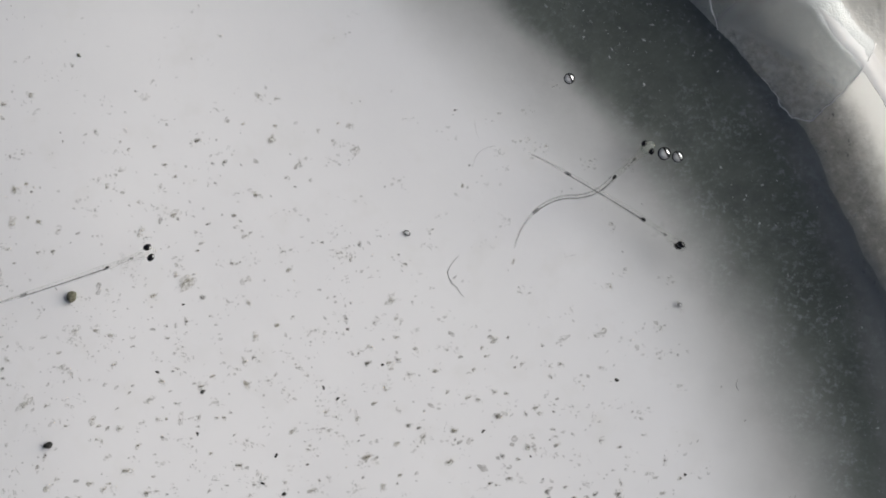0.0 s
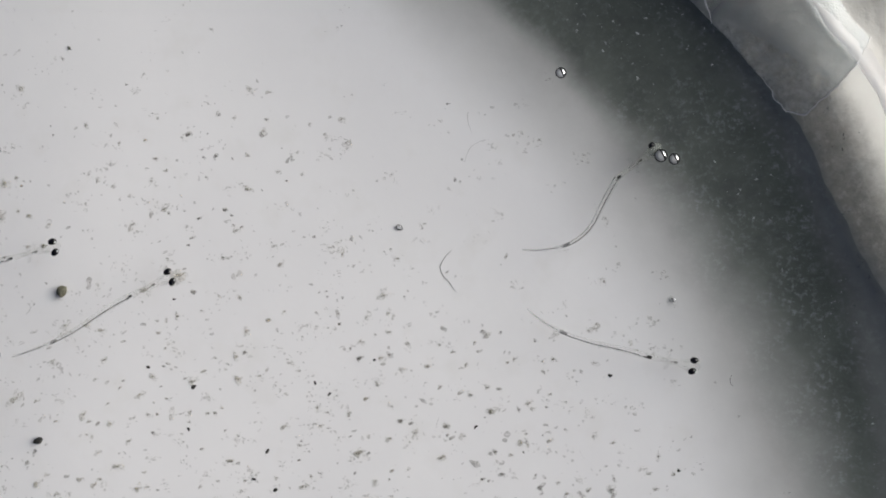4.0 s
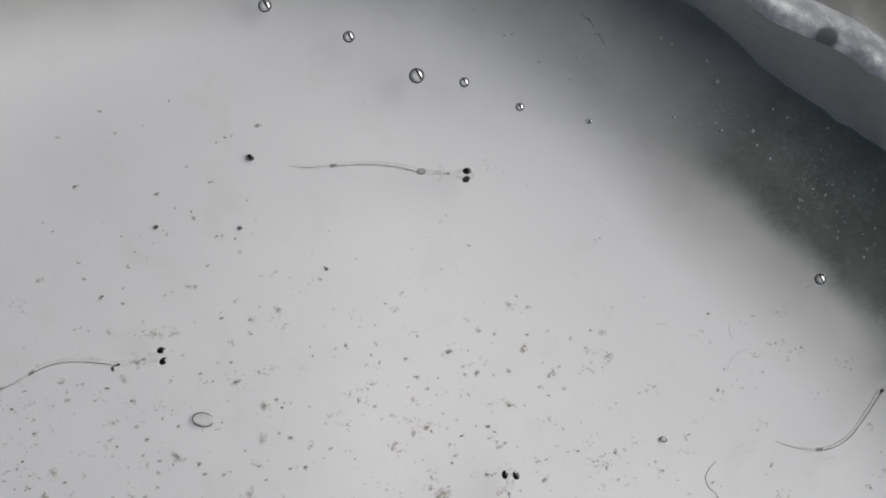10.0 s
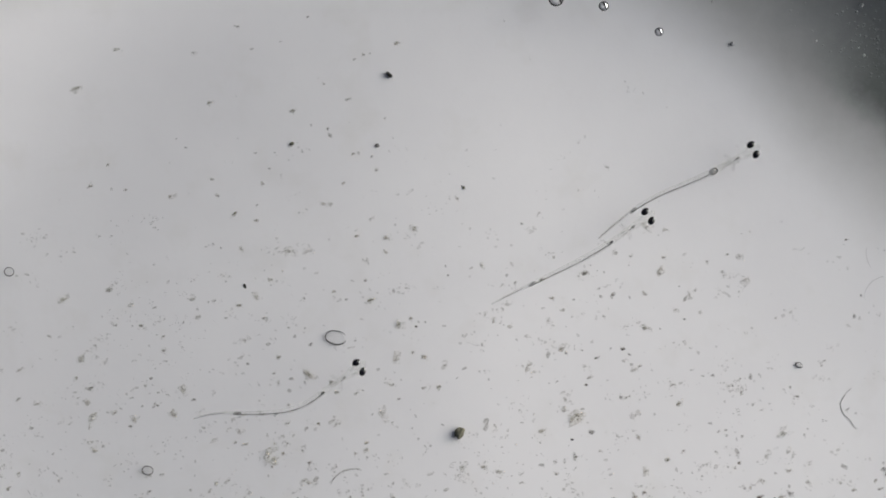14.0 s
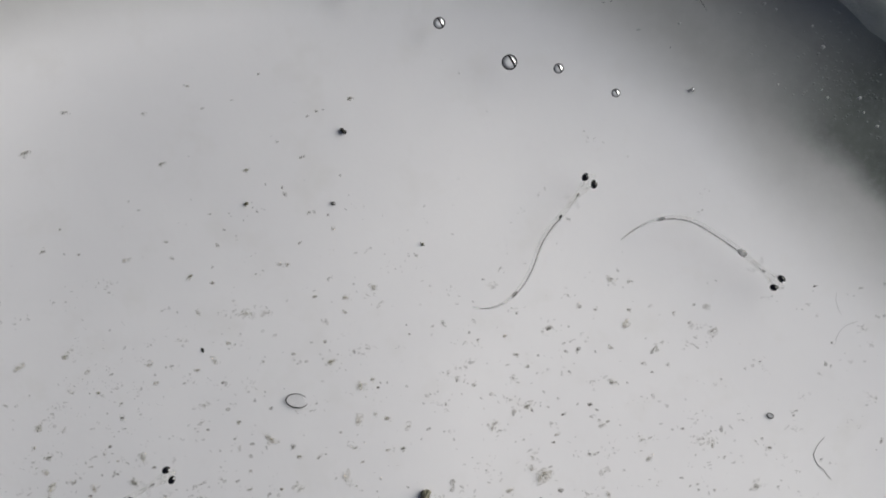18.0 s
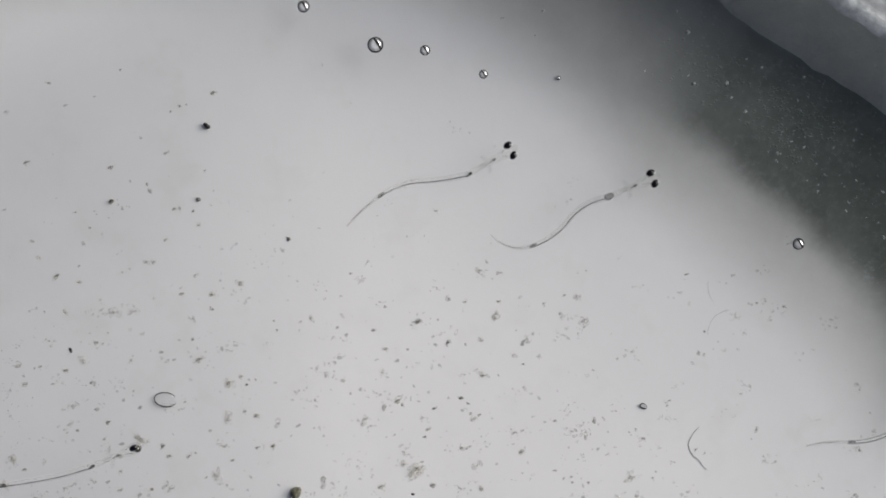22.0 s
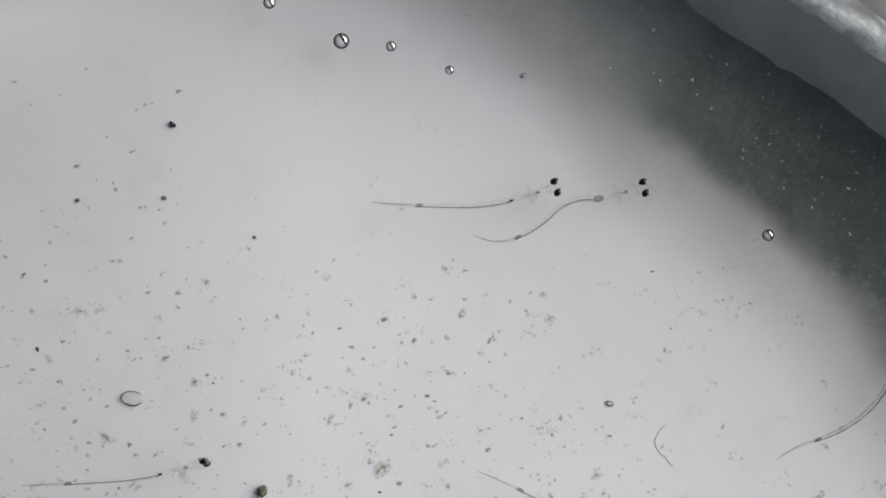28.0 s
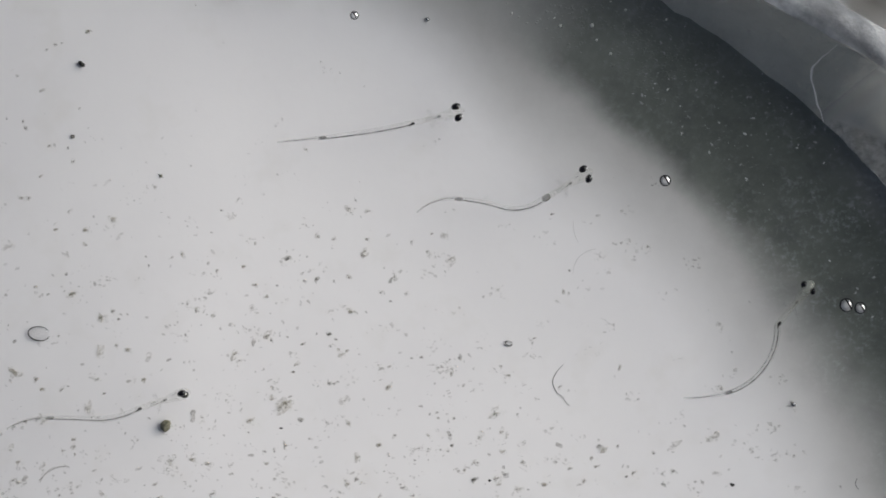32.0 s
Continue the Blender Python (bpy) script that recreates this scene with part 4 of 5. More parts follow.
for i, (x, y, r) in enumerate(((-11.39, -4.75, 0.12), (-10.41, -6.64, 0.09), (-13.30, -9.31, 0.11), (-7.84, -7.58, 0.07), (-3.55, -9.01, 0.09), (-4.23, -10.68, 0.09), (-6.93, -10.90, 0.11), (-10.55, -12.23, 0.08), (-10.80, -9.64, 0.12), (-14.69, -11.76, 0.14), (-16.47, -11.12, 0.12), (-16.14, -10.64, 0.12), (-28.89, 1.90, 0.13), (-28.99, -1.31, 0.10), (-27.02, -2.17, 0.10), (-29.34, -2.53, 0.09), (-28.63, -2.47, 0.09), (-29.81, -3.41, 0.10), (-31.04, -4.36, 0.12), (-25.13, -4.07, 0.10), (-21.98, -3.37, 0.10), (-21.50, -5.60, 0.14), (-23.50, -5.09, 0.10), (-24.65, -0.51, 0.09), (-22.69, -1.13, 0.10), (-22.09, -1.29, 0.09), (-20.88, -1.26, 0.13), (-22.59, 0.76, 0.09), (-21.85, 0.47, 0.09), (-23.94, 1.55, 0.12))):
    make_clump("debris_crumb", x, y, r, 1 + i % 3, 340 + i, DARK_CRUMB, "dark grey-brown crumb lying on the bowl floor")
for i, (x, y, r) in enumerate(((-35.56, -4.67, 0.12), (-2.67, -4.01, 0.12), (-2.50, -4.42, 0.11), (2.16, -4.50, 0.18), (3.85, -4.55, 0.15), (4.75, -4.61, 0.09), (8.44, -6.24, 0.11), (-0.28, -5.79, 0.18), (-1.62, -5.98, 0.16), (0.76, -6.45, 0.07), (6.93, -7.90, 0.07), (5.64, -8.03, 0.11), (1.35, -7.78, 0.15), (0.45, -8.76, 0.16), (0.86, -8.83, 0.11), (-1.72, -9.26, 0.11), (-1.86, -9.50, 0.08), (-1.06, -10.24, 0.11), (2.71, -9.42, 0.14), (5.17, -9.32, 0.19), (4.59, -10.02, 0.15), (3.78, -10.55, 0.19), (5.02, -10.99, 0.14), (4.13, -11.26, 0.09), (-1.63, -11.16, 0.14), (-0.06, -11.43, 0.08), (-1.93, -12.99, 0.19), (0.83, -12.35, 0.19), (1.63, -12.28, 0.09), (6.79, -11.49, 0.16))):
    make_clump("debris_crumb", x, y, r, 1 + i % 3, 380 + i, DARK_CRUMB, "dark grey-brown crumb lying on the bowl floor")
for i, (x, y, r) in enumerate(((10.07, -11.80, 0.18), (-18.28, 2.92, 0.11), (-17.24, 1.31, 0.09), (-14.98, -0.50, 0.09), (-15.94, 4.08, 0.07), (-12.52, 6.05, 0.07), (-13.17, 3.72, 0.09), (-13.96, -2.99, 0.23), (-9.69, 3.87, 0.16), (-10.14, 2.69, 0.11), (-8.90, 2.89, 0.10), (-8.41, 2.91, 0.14), (-7.63, 2.84, 0.09), (-5.02, 2.86, 0.16), (-5.15, 1.93, 0.07), (-11.21, 0.22, 0.16), (-10.43, 0.29, 0.09), (-7.83, 0.53, 0.13), (-8.44, 0.55, 0.07), (-7.58, 0.29, 0.07), (-9.05, 0.10, 0.10), (-2.12, -0.57, 0.13), (-3.87, -0.57, 0.09), (-9.50, -1.11, 0.09), (-9.66, -2.20, 0.09), (-7.93, -1.64, 0.09), (-9.18, -3.19, 0.13), (-3.89, -2.71, 0.09), (2.76, 3.15, 0.09), (2.00, 5.65, 0.07))):
    make_clump("debris_crumb", x, y, r, 1 + i % 3, 420 + i, DARK_CRUMB, "dark grey-brown crumb lying on the bowl floor")


for i, (x, y, r) in enumerate(((-16.35, -5.29, 0.12), (-13.94, -4.88, 0.19), (-13.27, -5.09, 0.16), (-12.32, -5.19, 0.12), (-10.72, -5.16, 0.13), (-12.30, -5.57, 0.11), (-13.50, -7.33, 0.11), (-12.20, -7.35, 0.09), (-12.37, -7.66, 0.11), (-10.51, -7.55, 0.09), (-12.90, -8.40, 0.09), (-14.04, -8.94, 0.21), (-15.87, -9.17, 0.14), (-15.25, -9.28, 0.11), (-13.73, -9.26, 0.14), (-11.73, -8.99, 0.12), (-11.07, -8.81, 0.16), (-10.62, -8.82, 0.12), (-9.99, -8.81, 0.23), (-9.20, -8.65, 0.14), (-9.18, -9.11, 0.09), (-9.43, -7.14, 0.14), (-7.03, -7.09, 0.23), (-8.06, -8.67, 0.16), (-7.69, -8.44, 0.12), (-6.71, -4.90, 0.23), (-5.70, -4.38, 0.16), (-4.34, -4.69, 0.16), (-5.74, -6.64, 0.11), (-4.90, -9.14, 0.19))):
    make_clump("debris_flake", x, y, r, 2 + i % 3, 460 + i, FLAKE, "olive-grey crumbly flake lying on the bowl floor")
for i, (x, y, r) in enumerate(((-6.35, -11.16, 0.16), (-6.55, -11.68, 0.12), (-8.59, -10.31, 0.12), (-8.57, -12.01, 0.12), (-7.83, -11.75, 0.09), (-13.41, -12.11, 0.16), (-5.14, -11.50, 0.13), (-3.22, -11.25, 0.16), (-3.60, -11.39, 0.12), (-6.66, -12.07, 0.14), (-9.47, -10.02, 0.09), (-7.52, -9.42, 0.09), (-29.93, 2.04, 0.18), (-27.22, 2.31, 0.18), (-33.59, 0.49, 0.13), (-33.14, 0.41, 0.12), (-28.51, 0.61, 0.13), (-31.06, -0.56, 0.13), (-29.26, -1.63, 0.15), (-28.63, -1.90, 0.10), (-29.81, -2.17, 0.10), (-29.61, -3.10, 0.20), (-30.61, -2.88, 0.15), (-31.68, -3.53, 0.12), (-34.03, -2.54, 0.17), (-34.84, -5.67, 0.15), (-32.95, -5.89, 0.12), (-26.15, -1.88, 0.12), (-26.11, -3.93, 0.18), (-24.71, -4.13, 0.15))):
    make_clump("debris_flake", x, y, r, 2 + i % 3, 500 + i, FLAKE, "olive-grey crumbly flake lying on the bowl floor")
for i, (x, y, r) in enumerate(((-24.86, -3.58, 0.20), (-22.76, -4.06, 0.13), (-22.93, -4.48, 0.13), (-22.10, -5.71, 0.18), (-21.77, -4.87, 0.14), (-25.44, -5.79, 0.13), (-20.72, -5.12, 0.15), (-20.84, -3.00, 0.17), (-21.43, -3.12, 0.12), (-24.94, -0.21, 0.14), (-23.53, -0.94, 0.13), (-22.00, -0.84, 0.20), (-26.93, 1.53, 0.18), (-24.31, 2.52, 0.20), (-25.13, 2.08, 0.15), (-25.67, 1.51, 0.10), (-20.90, 2.81, 0.14), (-28.97, -6.36, 0.12), (-0.39, -3.91, 0.14), (-0.12, -4.03, 0.12), (-0.34, -4.75, 0.16), (-0.93, -4.88, 0.12), (-1.51, -5.24, 0.16), (0.60, -5.28, 0.18), (4.16, -4.71, 0.22), (3.57, -5.08, 0.14), (3.82, -5.45, 0.12), (7.25, -4.63, 0.22), (9.02, -4.28, 0.22), (6.37, -4.95, 0.12))):
    make_clump("debris_flake", x, y, r, 2 + i % 3, 540 + i, FLAKE, "olive-grey crumbly flake lying on the bowl floor")
for i, (x, y, r) in enumerate(((9.04, -5.84, 0.15), (-0.60, -5.92, 0.19), (-0.50, -6.19, 0.12), (0.34, -6.44, 0.19), (1.57, -6.23, 0.18), (3.25, -6.09, 0.12), (3.03, -6.26, 0.09), (5.42, -5.77, 0.11), (5.15, -5.94, 0.09), (2.15, -7.13, 0.12), (2.99, -7.41, 0.19), (4.20, -7.12, 0.18), (6.58, -7.12, 0.15), (7.03, -7.33, 0.11), (6.12, -7.73, 0.18), (1.03, -8.09, 0.11), (-0.12, -8.10, 0.15), (-1.24, -7.79, 0.15), (0.95, -9.30, 0.18), (-0.15, -9.56, 0.19), (-1.44, -10.22, 0.24), (3.18, -9.36, 0.18), (6.93, -8.73, 0.12), (7.11, -9.44, 0.16), (9.14, -9.15, 0.19), (10.04, -9.42, 0.15), (2.14, -10.38, 0.22), (11.14, -8.77, 0.12), (12.07, -9.96, 0.15), (12.82, -10.75, 0.14))):
    make_clump("debris_flake", x, y, r, 2 + i % 3, 580 + i, FLAKE, "olive-grey crumbly flake lying on the bowl floor")
for i, (x, y, r) in enumerate(((13.01, -9.63, 0.09), (11.60, -10.76, 0.11), (4.43, -11.34, 0.09), (-0.62, -11.47, 0.19), (0.11, -10.99, 0.12), (-1.06, -12.81, 0.12), (-2.63, -12.49, 0.16), (0.59, -13.06, 0.18), (6.87, -11.78, 0.11), (6.89, -12.42, 0.15), (7.99, -11.79, 0.15), (7.57, -11.29, 0.11), (8.77, -12.02, 0.15), (10.12, -11.01, 0.15), (9.28, -12.65, 0.14), (8.09, -12.83, 0.12), (12.07, -11.42, 0.14), (-24.40, 5.90, 0.13), (-21.39, 6.75, 0.17), (-21.09, 6.72, 0.13), (-19.27, 6.12, 0.11), (-17.24, 5.76, 0.20), (-19.89, 5.33, 0.13), (-18.55, 5.24, 0.18), (-18.54, 4.60, 0.13), (-22.05, 4.58, 0.20), (-23.71, 3.28, 0.13), (-23.27, 3.68, 0.11), (-20.31, 2.48, 0.09), (-17.42, 1.68, 0.13))):
    make_clump("debris_flake", x, y, r, 2 + i % 3, 620 + i, FLAKE, "olive-grey crumbly flake lying on the bowl floor")
for i, (x, y, r) in enumerate(((-17.99, 0.03, 0.26), (-17.28, 0.16, 0.13), (-16.72, -0.01, 0.17), (-15.88, -0.40, 0.18), (-21.77, -0.89, 0.28), (-20.65, -1.70, 0.17), (-18.58, -2.57, 0.26), (-15.28, -0.94, 0.07), (-16.76, -1.43, 0.10), (-14.77, 4.00, 0.10), (-15.77, 3.67, 0.10), (-11.59, 3.56, 0.13), (-12.74, 3.40, 0.11), (-6.95, 6.04, 0.20), (-6.10, 5.89, 0.14), (-7.69, 4.67, 0.13), (-6.26, 3.93, 0.26), (-6.13, 4.69, 0.13), (-4.15, 4.56, 0.14), (-3.34, 4.85, 0.09), (-2.72, 4.80, 0.17), (-2.63, 3.71, 0.26), (-11.04, 2.75, 0.13), (-6.95, 2.99, 0.14), (-5.66, 2.31, 0.18), (-4.42, 2.24, 0.13), (-10.60, 0.50, 0.20), (-7.42, -0.40, 0.20), (-12.12, -0.31, 0.20), (-0.05, -1.42, 0.13))):
    make_clump("debris_flake", x, y, r, 2 + i % 3, 660 + i, FLAKE, "olive-grey crumbly flake lying on the bowl floor")
for i, (x, y, r) in enumerate(((-9.37, -0.80, 0.14), (-11.90, -0.60, 0.10), (-9.79, -2.46, 0.37), (-7.32, -2.44, 0.26), (-7.60, -1.59, 0.10), (-5.29, -1.83, 0.17), (-7.01, -3.43, 0.17), (-2.50, -1.28, 0.11), (4.91, -1.13, 0.12), (-31.72, -2.44, 0.24), (-26.22, 6.97, 0.16), (-19.28, -3.95, 0.14), (-10.34, -2.30, 0.20), (-19.09, 9.40, 0.12), (-22.89, 9.38, 0.12), (-8.82, 8.64, 0.14), (-11.38, -3.21, 0.18), (-8.62, -6.79, 0.14), (-13.32, -10.65, 0.16), (-15.58, -11.73, 0.14), (-14.07, -11.87, 0.18), (-11.20, -11.48, 0.12), (5.41, -10.13, 0.14))):
    make_clump("debris_flake", x, y, r, 2 + i % 3, 700 + i, FLAKE, "olive-grey crumbly flake lying on the bowl floor")


for i, (x, y, r) in enumerate(((-15.35, -6.71, 0.28), (-13.16, -6.44, 0.16), (-10.14, -8.05, 0.14), (-16.11, -8.38, 0.14), (-12.74, -9.32, 0.21), (-9.08, -7.26, 0.23), (-8.41, -8.68, 0.14), (-7.26, -10.80, 0.16), (-15.99, -12.10, 0.26), (-11.94, -10.06, 0.19), (-12.41, -11.24, 0.26), (-11.35, -12.17, 0.23), (-10.97, -12.09, 0.16), (-3.91, -11.85, 0.23), (-32.93, 2.18, 0.28), (-30.91, 2.71, 0.18), (-30.68, 1.05, 0.18), (-29.40, 1.08, 0.15), (-28.49, -0.01, 0.20), (-32.10, -0.38, 0.23), (-34.87, -1.04, 0.15), (-32.29, -1.33, 0.13), (-31.66, -1.76, 0.20), (-27.48, -1.76, 0.26), (-31.56, -2.98, 0.31), (-34.91, -2.33, 0.15), (-31.38, -4.60, 0.18), (-35.24, -6.32, 0.15), (-23.59, -4.50, 0.33), (-25.92, -5.87, 0.18))):
    make_clump("fluff_tuft", x, y, r, 4 + i % 4, 740 + i, TUFT, "pale yellowish tuft of fluff lying on the bowl floor")
for i, (x, y, r) in enumerate(((-24.59, -6.36, 0.20), (-22.85, -3.16, 0.18), (-23.27, -0.17, 0.15), (-27.94, -2.92, 0.26), (-1.25, -4.08, 0.19), (2.63, -5.56, 0.14), (6.81, -6.29, 0.16), (7.21, -5.72, 0.16), (-0.68, -7.18, 0.20), (3.47, -7.47, 0.19), (4.80, -7.13, 0.16), (4.53, -8.18, 0.27), (6.31, -7.97, 0.16), (-1.94, -8.45, 0.19), (2.50, -8.91, 0.19), (5.91, -9.55, 0.24), (7.83, -8.90, 0.12), (-1.07, -12.37, 0.22), (4.87, -12.14, 0.19), (4.89, -12.78, 0.27), (8.56, -11.11, 0.18), (8.88, -11.62, 0.19), (9.99, -11.51, 0.30), (-25.36, 6.23, 0.20), (-22.87, 4.56, 0.31), (-25.03, 4.59, 0.17), (-19.19, 2.48, 0.23), (-17.87, 1.44, 0.26), (-18.25, -1.34, 0.23), (-19.75, -1.72, 0.14))):
    make_clump("fluff_tuft", x, y, r, 4 + i % 4, 780 + i, TUFT, "pale yellowish tuft of fluff lying on the bowl floor")
for i, (x, y, r) in enumerate(((-20.56, -3.12, 0.17), (-14.26, 4.14, 0.17), (-13.68, 1.78, 0.16), (-6.85, 1.48, 0.20), (-5.57, -1.02, 0.16), (-0.54, -3.05, 0.26))):
    make_clump("fluff_tuft", x, y, r, 4 + i % 4, 820 + i, TUFT, "pale yellowish tuft of fluff lying on the bowl floor")


for i, (x, y, r) in enumerate(((-23.36, -2.76, 0.10), (-18.25, -7.20, 0.11), (-18.25, -6.71, 0.13), (-16.96, -3.70, 0.09), (-6.76, -5.87, 0.11), (-29.64, 12.03, 0.10), (-29.39, 11.41, 0.13), (-23.52, 13.96, 0.06), (-21.19, 9.80, 0.11), (-19.51, 13.52, 0.07), (-19.35, 8.90, 0.09),)):
    make_clump("debris_crumb", x, y, r, 1 + i % 3, 900 + i, DARK_CRUMB, "dark grey-brown crumb lying on the bowl floor")
for i, (x, y, r) in enumerate(((-19.46, -1.59, 0.09), (-22.83, -2.34, 0.13), (-19.27, -4.24, 0.14), (-19.73, -4.43, 0.11), (-19.22, -4.59, 0.10), (-23.72, -6.74, 0.23), (-23.76, -7.46, 0.11), (-18.79, -7.12, 0.28), (-18.02, -6.34, 0.16), (-19.42, -6.32, 0.09), (-15.71, -6.01, 0.13), (-17.90, -1.95, 0.11), (-18.34, -5.31, 0.11), (-19.10, -5.98, 0.11), (-7.13, -0.22, 0.10), (-8.78, -4.05, 0.13), (-5.08, -3.98, 0.11), (-7.19, -6.10, 0.20), (-27.48, 13.35, 0.18), (-22.31, 15.10, 0.11), (-29.89, 15.58, 0.09), (-24.76, 13.60, 0.09), (-22.45, 9.02, 0.09), (-21.31, 10.12, 0.10), (-28.11, 9.50, 0.09), (-27.65, 9.10, 0.09), (-31.14, 8.26, 0.13), (-30.33, 7.14, 0.10), (-28.20, 6.94, 0.18), (-24.20, 7.55, 0.13),)):
    make_clump("debris_flake", x, y, r, 2 + i % 3, 940 + i, FLAKE, "olive-grey crumbly flake lying on the bowl floor")
for i, (x, y, r) in enumerate(((-23.39, 7.93, 0.11), (-20.57, 7.68, 0.10), (-19.78, 13.42, 0.11), (-20.19, 13.24, 0.10), (-19.13, 8.28, 0.13), (-24.55, 8.93, 0.07), (-18.74, 10.66, 0.09), (-21.57, 12.09, 0.09), (-24.44, 6.59, 0.09),)):
    make_clump("debris_flake", x, y, r, 2 + i % 3, 980 + i, FLAKE, "olive-grey crumbly flake lying on the bowl floor")
for i, (x, y, r) in enumerate(((-23.27, -4.73, 0.34), (-21.72, -5.80, 0.26), (-25.56, -7.14, 0.28), (-22.01, -8.26, 0.23), (-14.88, -4.93, 0.20), (-16.03, -1.33, 0.18), (-17.16, -8.30, 0.37), (-9.90, -4.37, 0.18), (-3.59, -4.01, 0.13), (-10.88, -7.10, 0.20), (-11.41, -7.95, 0.20), (-4.77, -6.28, 0.13), (-30.81, 13.43, 0.23), (-26.62, 11.15, 0.18), (-25.18, 15.42, 0.10), (-22.89, 10.87, 0.17), (-23.92, 8.25, 0.10), (-20.44, 11.43, 0.16), (-20.14, 9.01, 0.11), (-18.26, 14.03, 0.16), (-26.46, 7.69, 0.13), (-25.51, 14.56, 0.16), (-32.56, 11.65, 0.26), (-31.90, 7.27, 0.16),)):
    make_clump("fluff_tuft", x, y, r, 4 + i % 4, 1020 + i, TUFT, "pale yellowish tuft of fluff lying on the bowl floor")


for i, (x, y, r) in enumerate(((0.95, 0.11, 0.12), (1.12, 0.21, 0.10), (1.02, -0.04, 0.08))):
    make_clump("debris_flake", x, y, r, 2, 253 + i, FLAKE, "small grey crumb beside a floor bubble")


def make_sediment():
    """All the fine crumbs too many to count, thicker towards the bowl's middle."""
    rnd = random.Random(11)
    verts, faces = [], []

    def crumb(x, y, s, stretch, turn):
        n = 7
        c, d = math.cos(turn), math.sin(turn)
        first = len(verts)
        x, y, low = settle(x, y)
        for level, k in ((0.003, 1.0), (s * 0.35, 0.75)):
            for i in range(n):
                a = 2 * math.pi * i / n
                w = s * k * rnd.uniform(0.5, 1.35)
                u, v = w * stretch * math.cos(a), w * math.sin(a)
                verts.append(((x + u * c - v * d) * MM, (y + u * d + v * c) * MM, (low + level) * MM))
        faces.append(tuple(first + n + i for i in range(n)))
        for i in range(n):
            faces.append((first + i, first + (i + 1) % n, first + n + (i + 1) % n, first + n + i))

    count = 0
    while count < 3700:
        x, y = rnd.uniform(-42, 20), rnd.uniform(-16, 22)
        if math.hypot(x - CX, y - CY) > 41.5:
            continue
        reach = math.hypot(x - CX, y - CY)
        thick = min(max((40.5 - reach) / 14.0, 0.0), 1.0)
        patch = 0.5 + 0.9 * noise.noise(Vector((x * 0.16, y * 0.30, 2.0)))
        if rnd.random() > (0.06 + 0.9 * thick ** 2.1) * max(patch, 0.12):
            continue
        size = rnd.choice((0.02, 0.026, 0.034, 0.044, 0.056, 0.07)) * rnd.uniform(0.7, 1.2)
        crumb(x, y, size, rnd.uniform(1.0, 2.1), rnd.gauss(-0.2, 0.8))
        count += 1
        if rnd.random() < 0.5:
            for _ in range(rnd.randint(1, 5)):
                crumb(x + rnd.gauss(0, 0.28), y + rnd.gauss(0, 0.14), size * rnd.uniform(0.5, 1.0), rnd.uniform(1.0, 2.1), rnd.gauss(-0.2, 0.8))
                count += 1
    # dark grains
    for _ in range(420):
        x, y = rnd.uniform(-40, 14), -17 + 17 * rnd.random() ** 1.5
        if noise.noise(Vector((x * 0.2, y * 0.3, 9.0))) > rnd.uniform(-0.4, 0.3):
            crumb(x, y, rnd.uniform(0.02, 0.06), rnd.uniform(1.0, 1.8), rnd.uniform(0, 3))
    me = bpy.data.meshes.new("sediment")
    me.from_pydata(verts, [], faces)
    me.materials.append(SEDIMENT)
    tagged(new("sediment", me), "fine grey-brown crumbs scattered over the bowl floor", "sediment", kind="stuff")


make_sediment()


def make_fluff():
    """Pale matted fluff between the crumbs."""
    rnd = random.Random(23)
    verts, faces = [], []
    for _ in range(480):
        x, y = rnd.uniform(-41, 14), -16 + 22 * rnd.random() ** 1.4
        if math.hypot(x - CX, y - CY) > 38:
            continue
        for _ in range(rnd.randint(4, 12)):
            u, v, r = x + rnd.gauss(0, 0.22), y + rnd.gauss(0, 0.14), rnd.uniform(0.035, 0.1)
            u, v, low = settle(u, v)
            h = low + rnd.uniform(0.004, 0.05)
            first = len(verts)
            for i in range(7):
                k = r * rnd.uniform(0.45, 1.25)
                verts.append(((u + k * 1.3 * math.cos(i * 0.9)) * MM, (v + k * math.sin(i * 0.9)) * MM, h * MM))
            verts.append((u * MM, v * MM, (h + r * 0.3) * MM))
            faces += [(first + i, first + (i + 1) % 7, first + 7) for i in range(7)]
    me = bpy.data.meshes.new("fluff")
    me.from_pydata(verts, [], faces)
    me.materials.append(FLUFF)
    tagged(new("fluff", me), "pale yellowish matted fluff lying on the bowl floor", "fluff", kind="stuff")


make_fluff()


# ---- all that swims and drifts ----
larvae = {
    "wall": make_larva(10.7, 4.2, "glass-clear fish larva with a pale head near the bowl wall", 0.9, True),
    "right": make_larva(12.2, -0.2, "glass-clear fish larva swimming off towards the bowl wall"),
    "long": make_larva(-11.4, -1.2, "slender glass-clear fish larva with a tiny dark swim bladder", 0.75),
    "stout": make_larva(-26.3, 18.4, "glass-clear fish larva with a large dark swim bladder", 1.25),
    "low": make_larva(-9.3, -16.4, "slender glass-clear fish larva rolling onto its side", 0.75),
    "far": make_larva(-21.6, -0.9, "slender glass-clear fish larva gliding over sediment", 0.75),
}


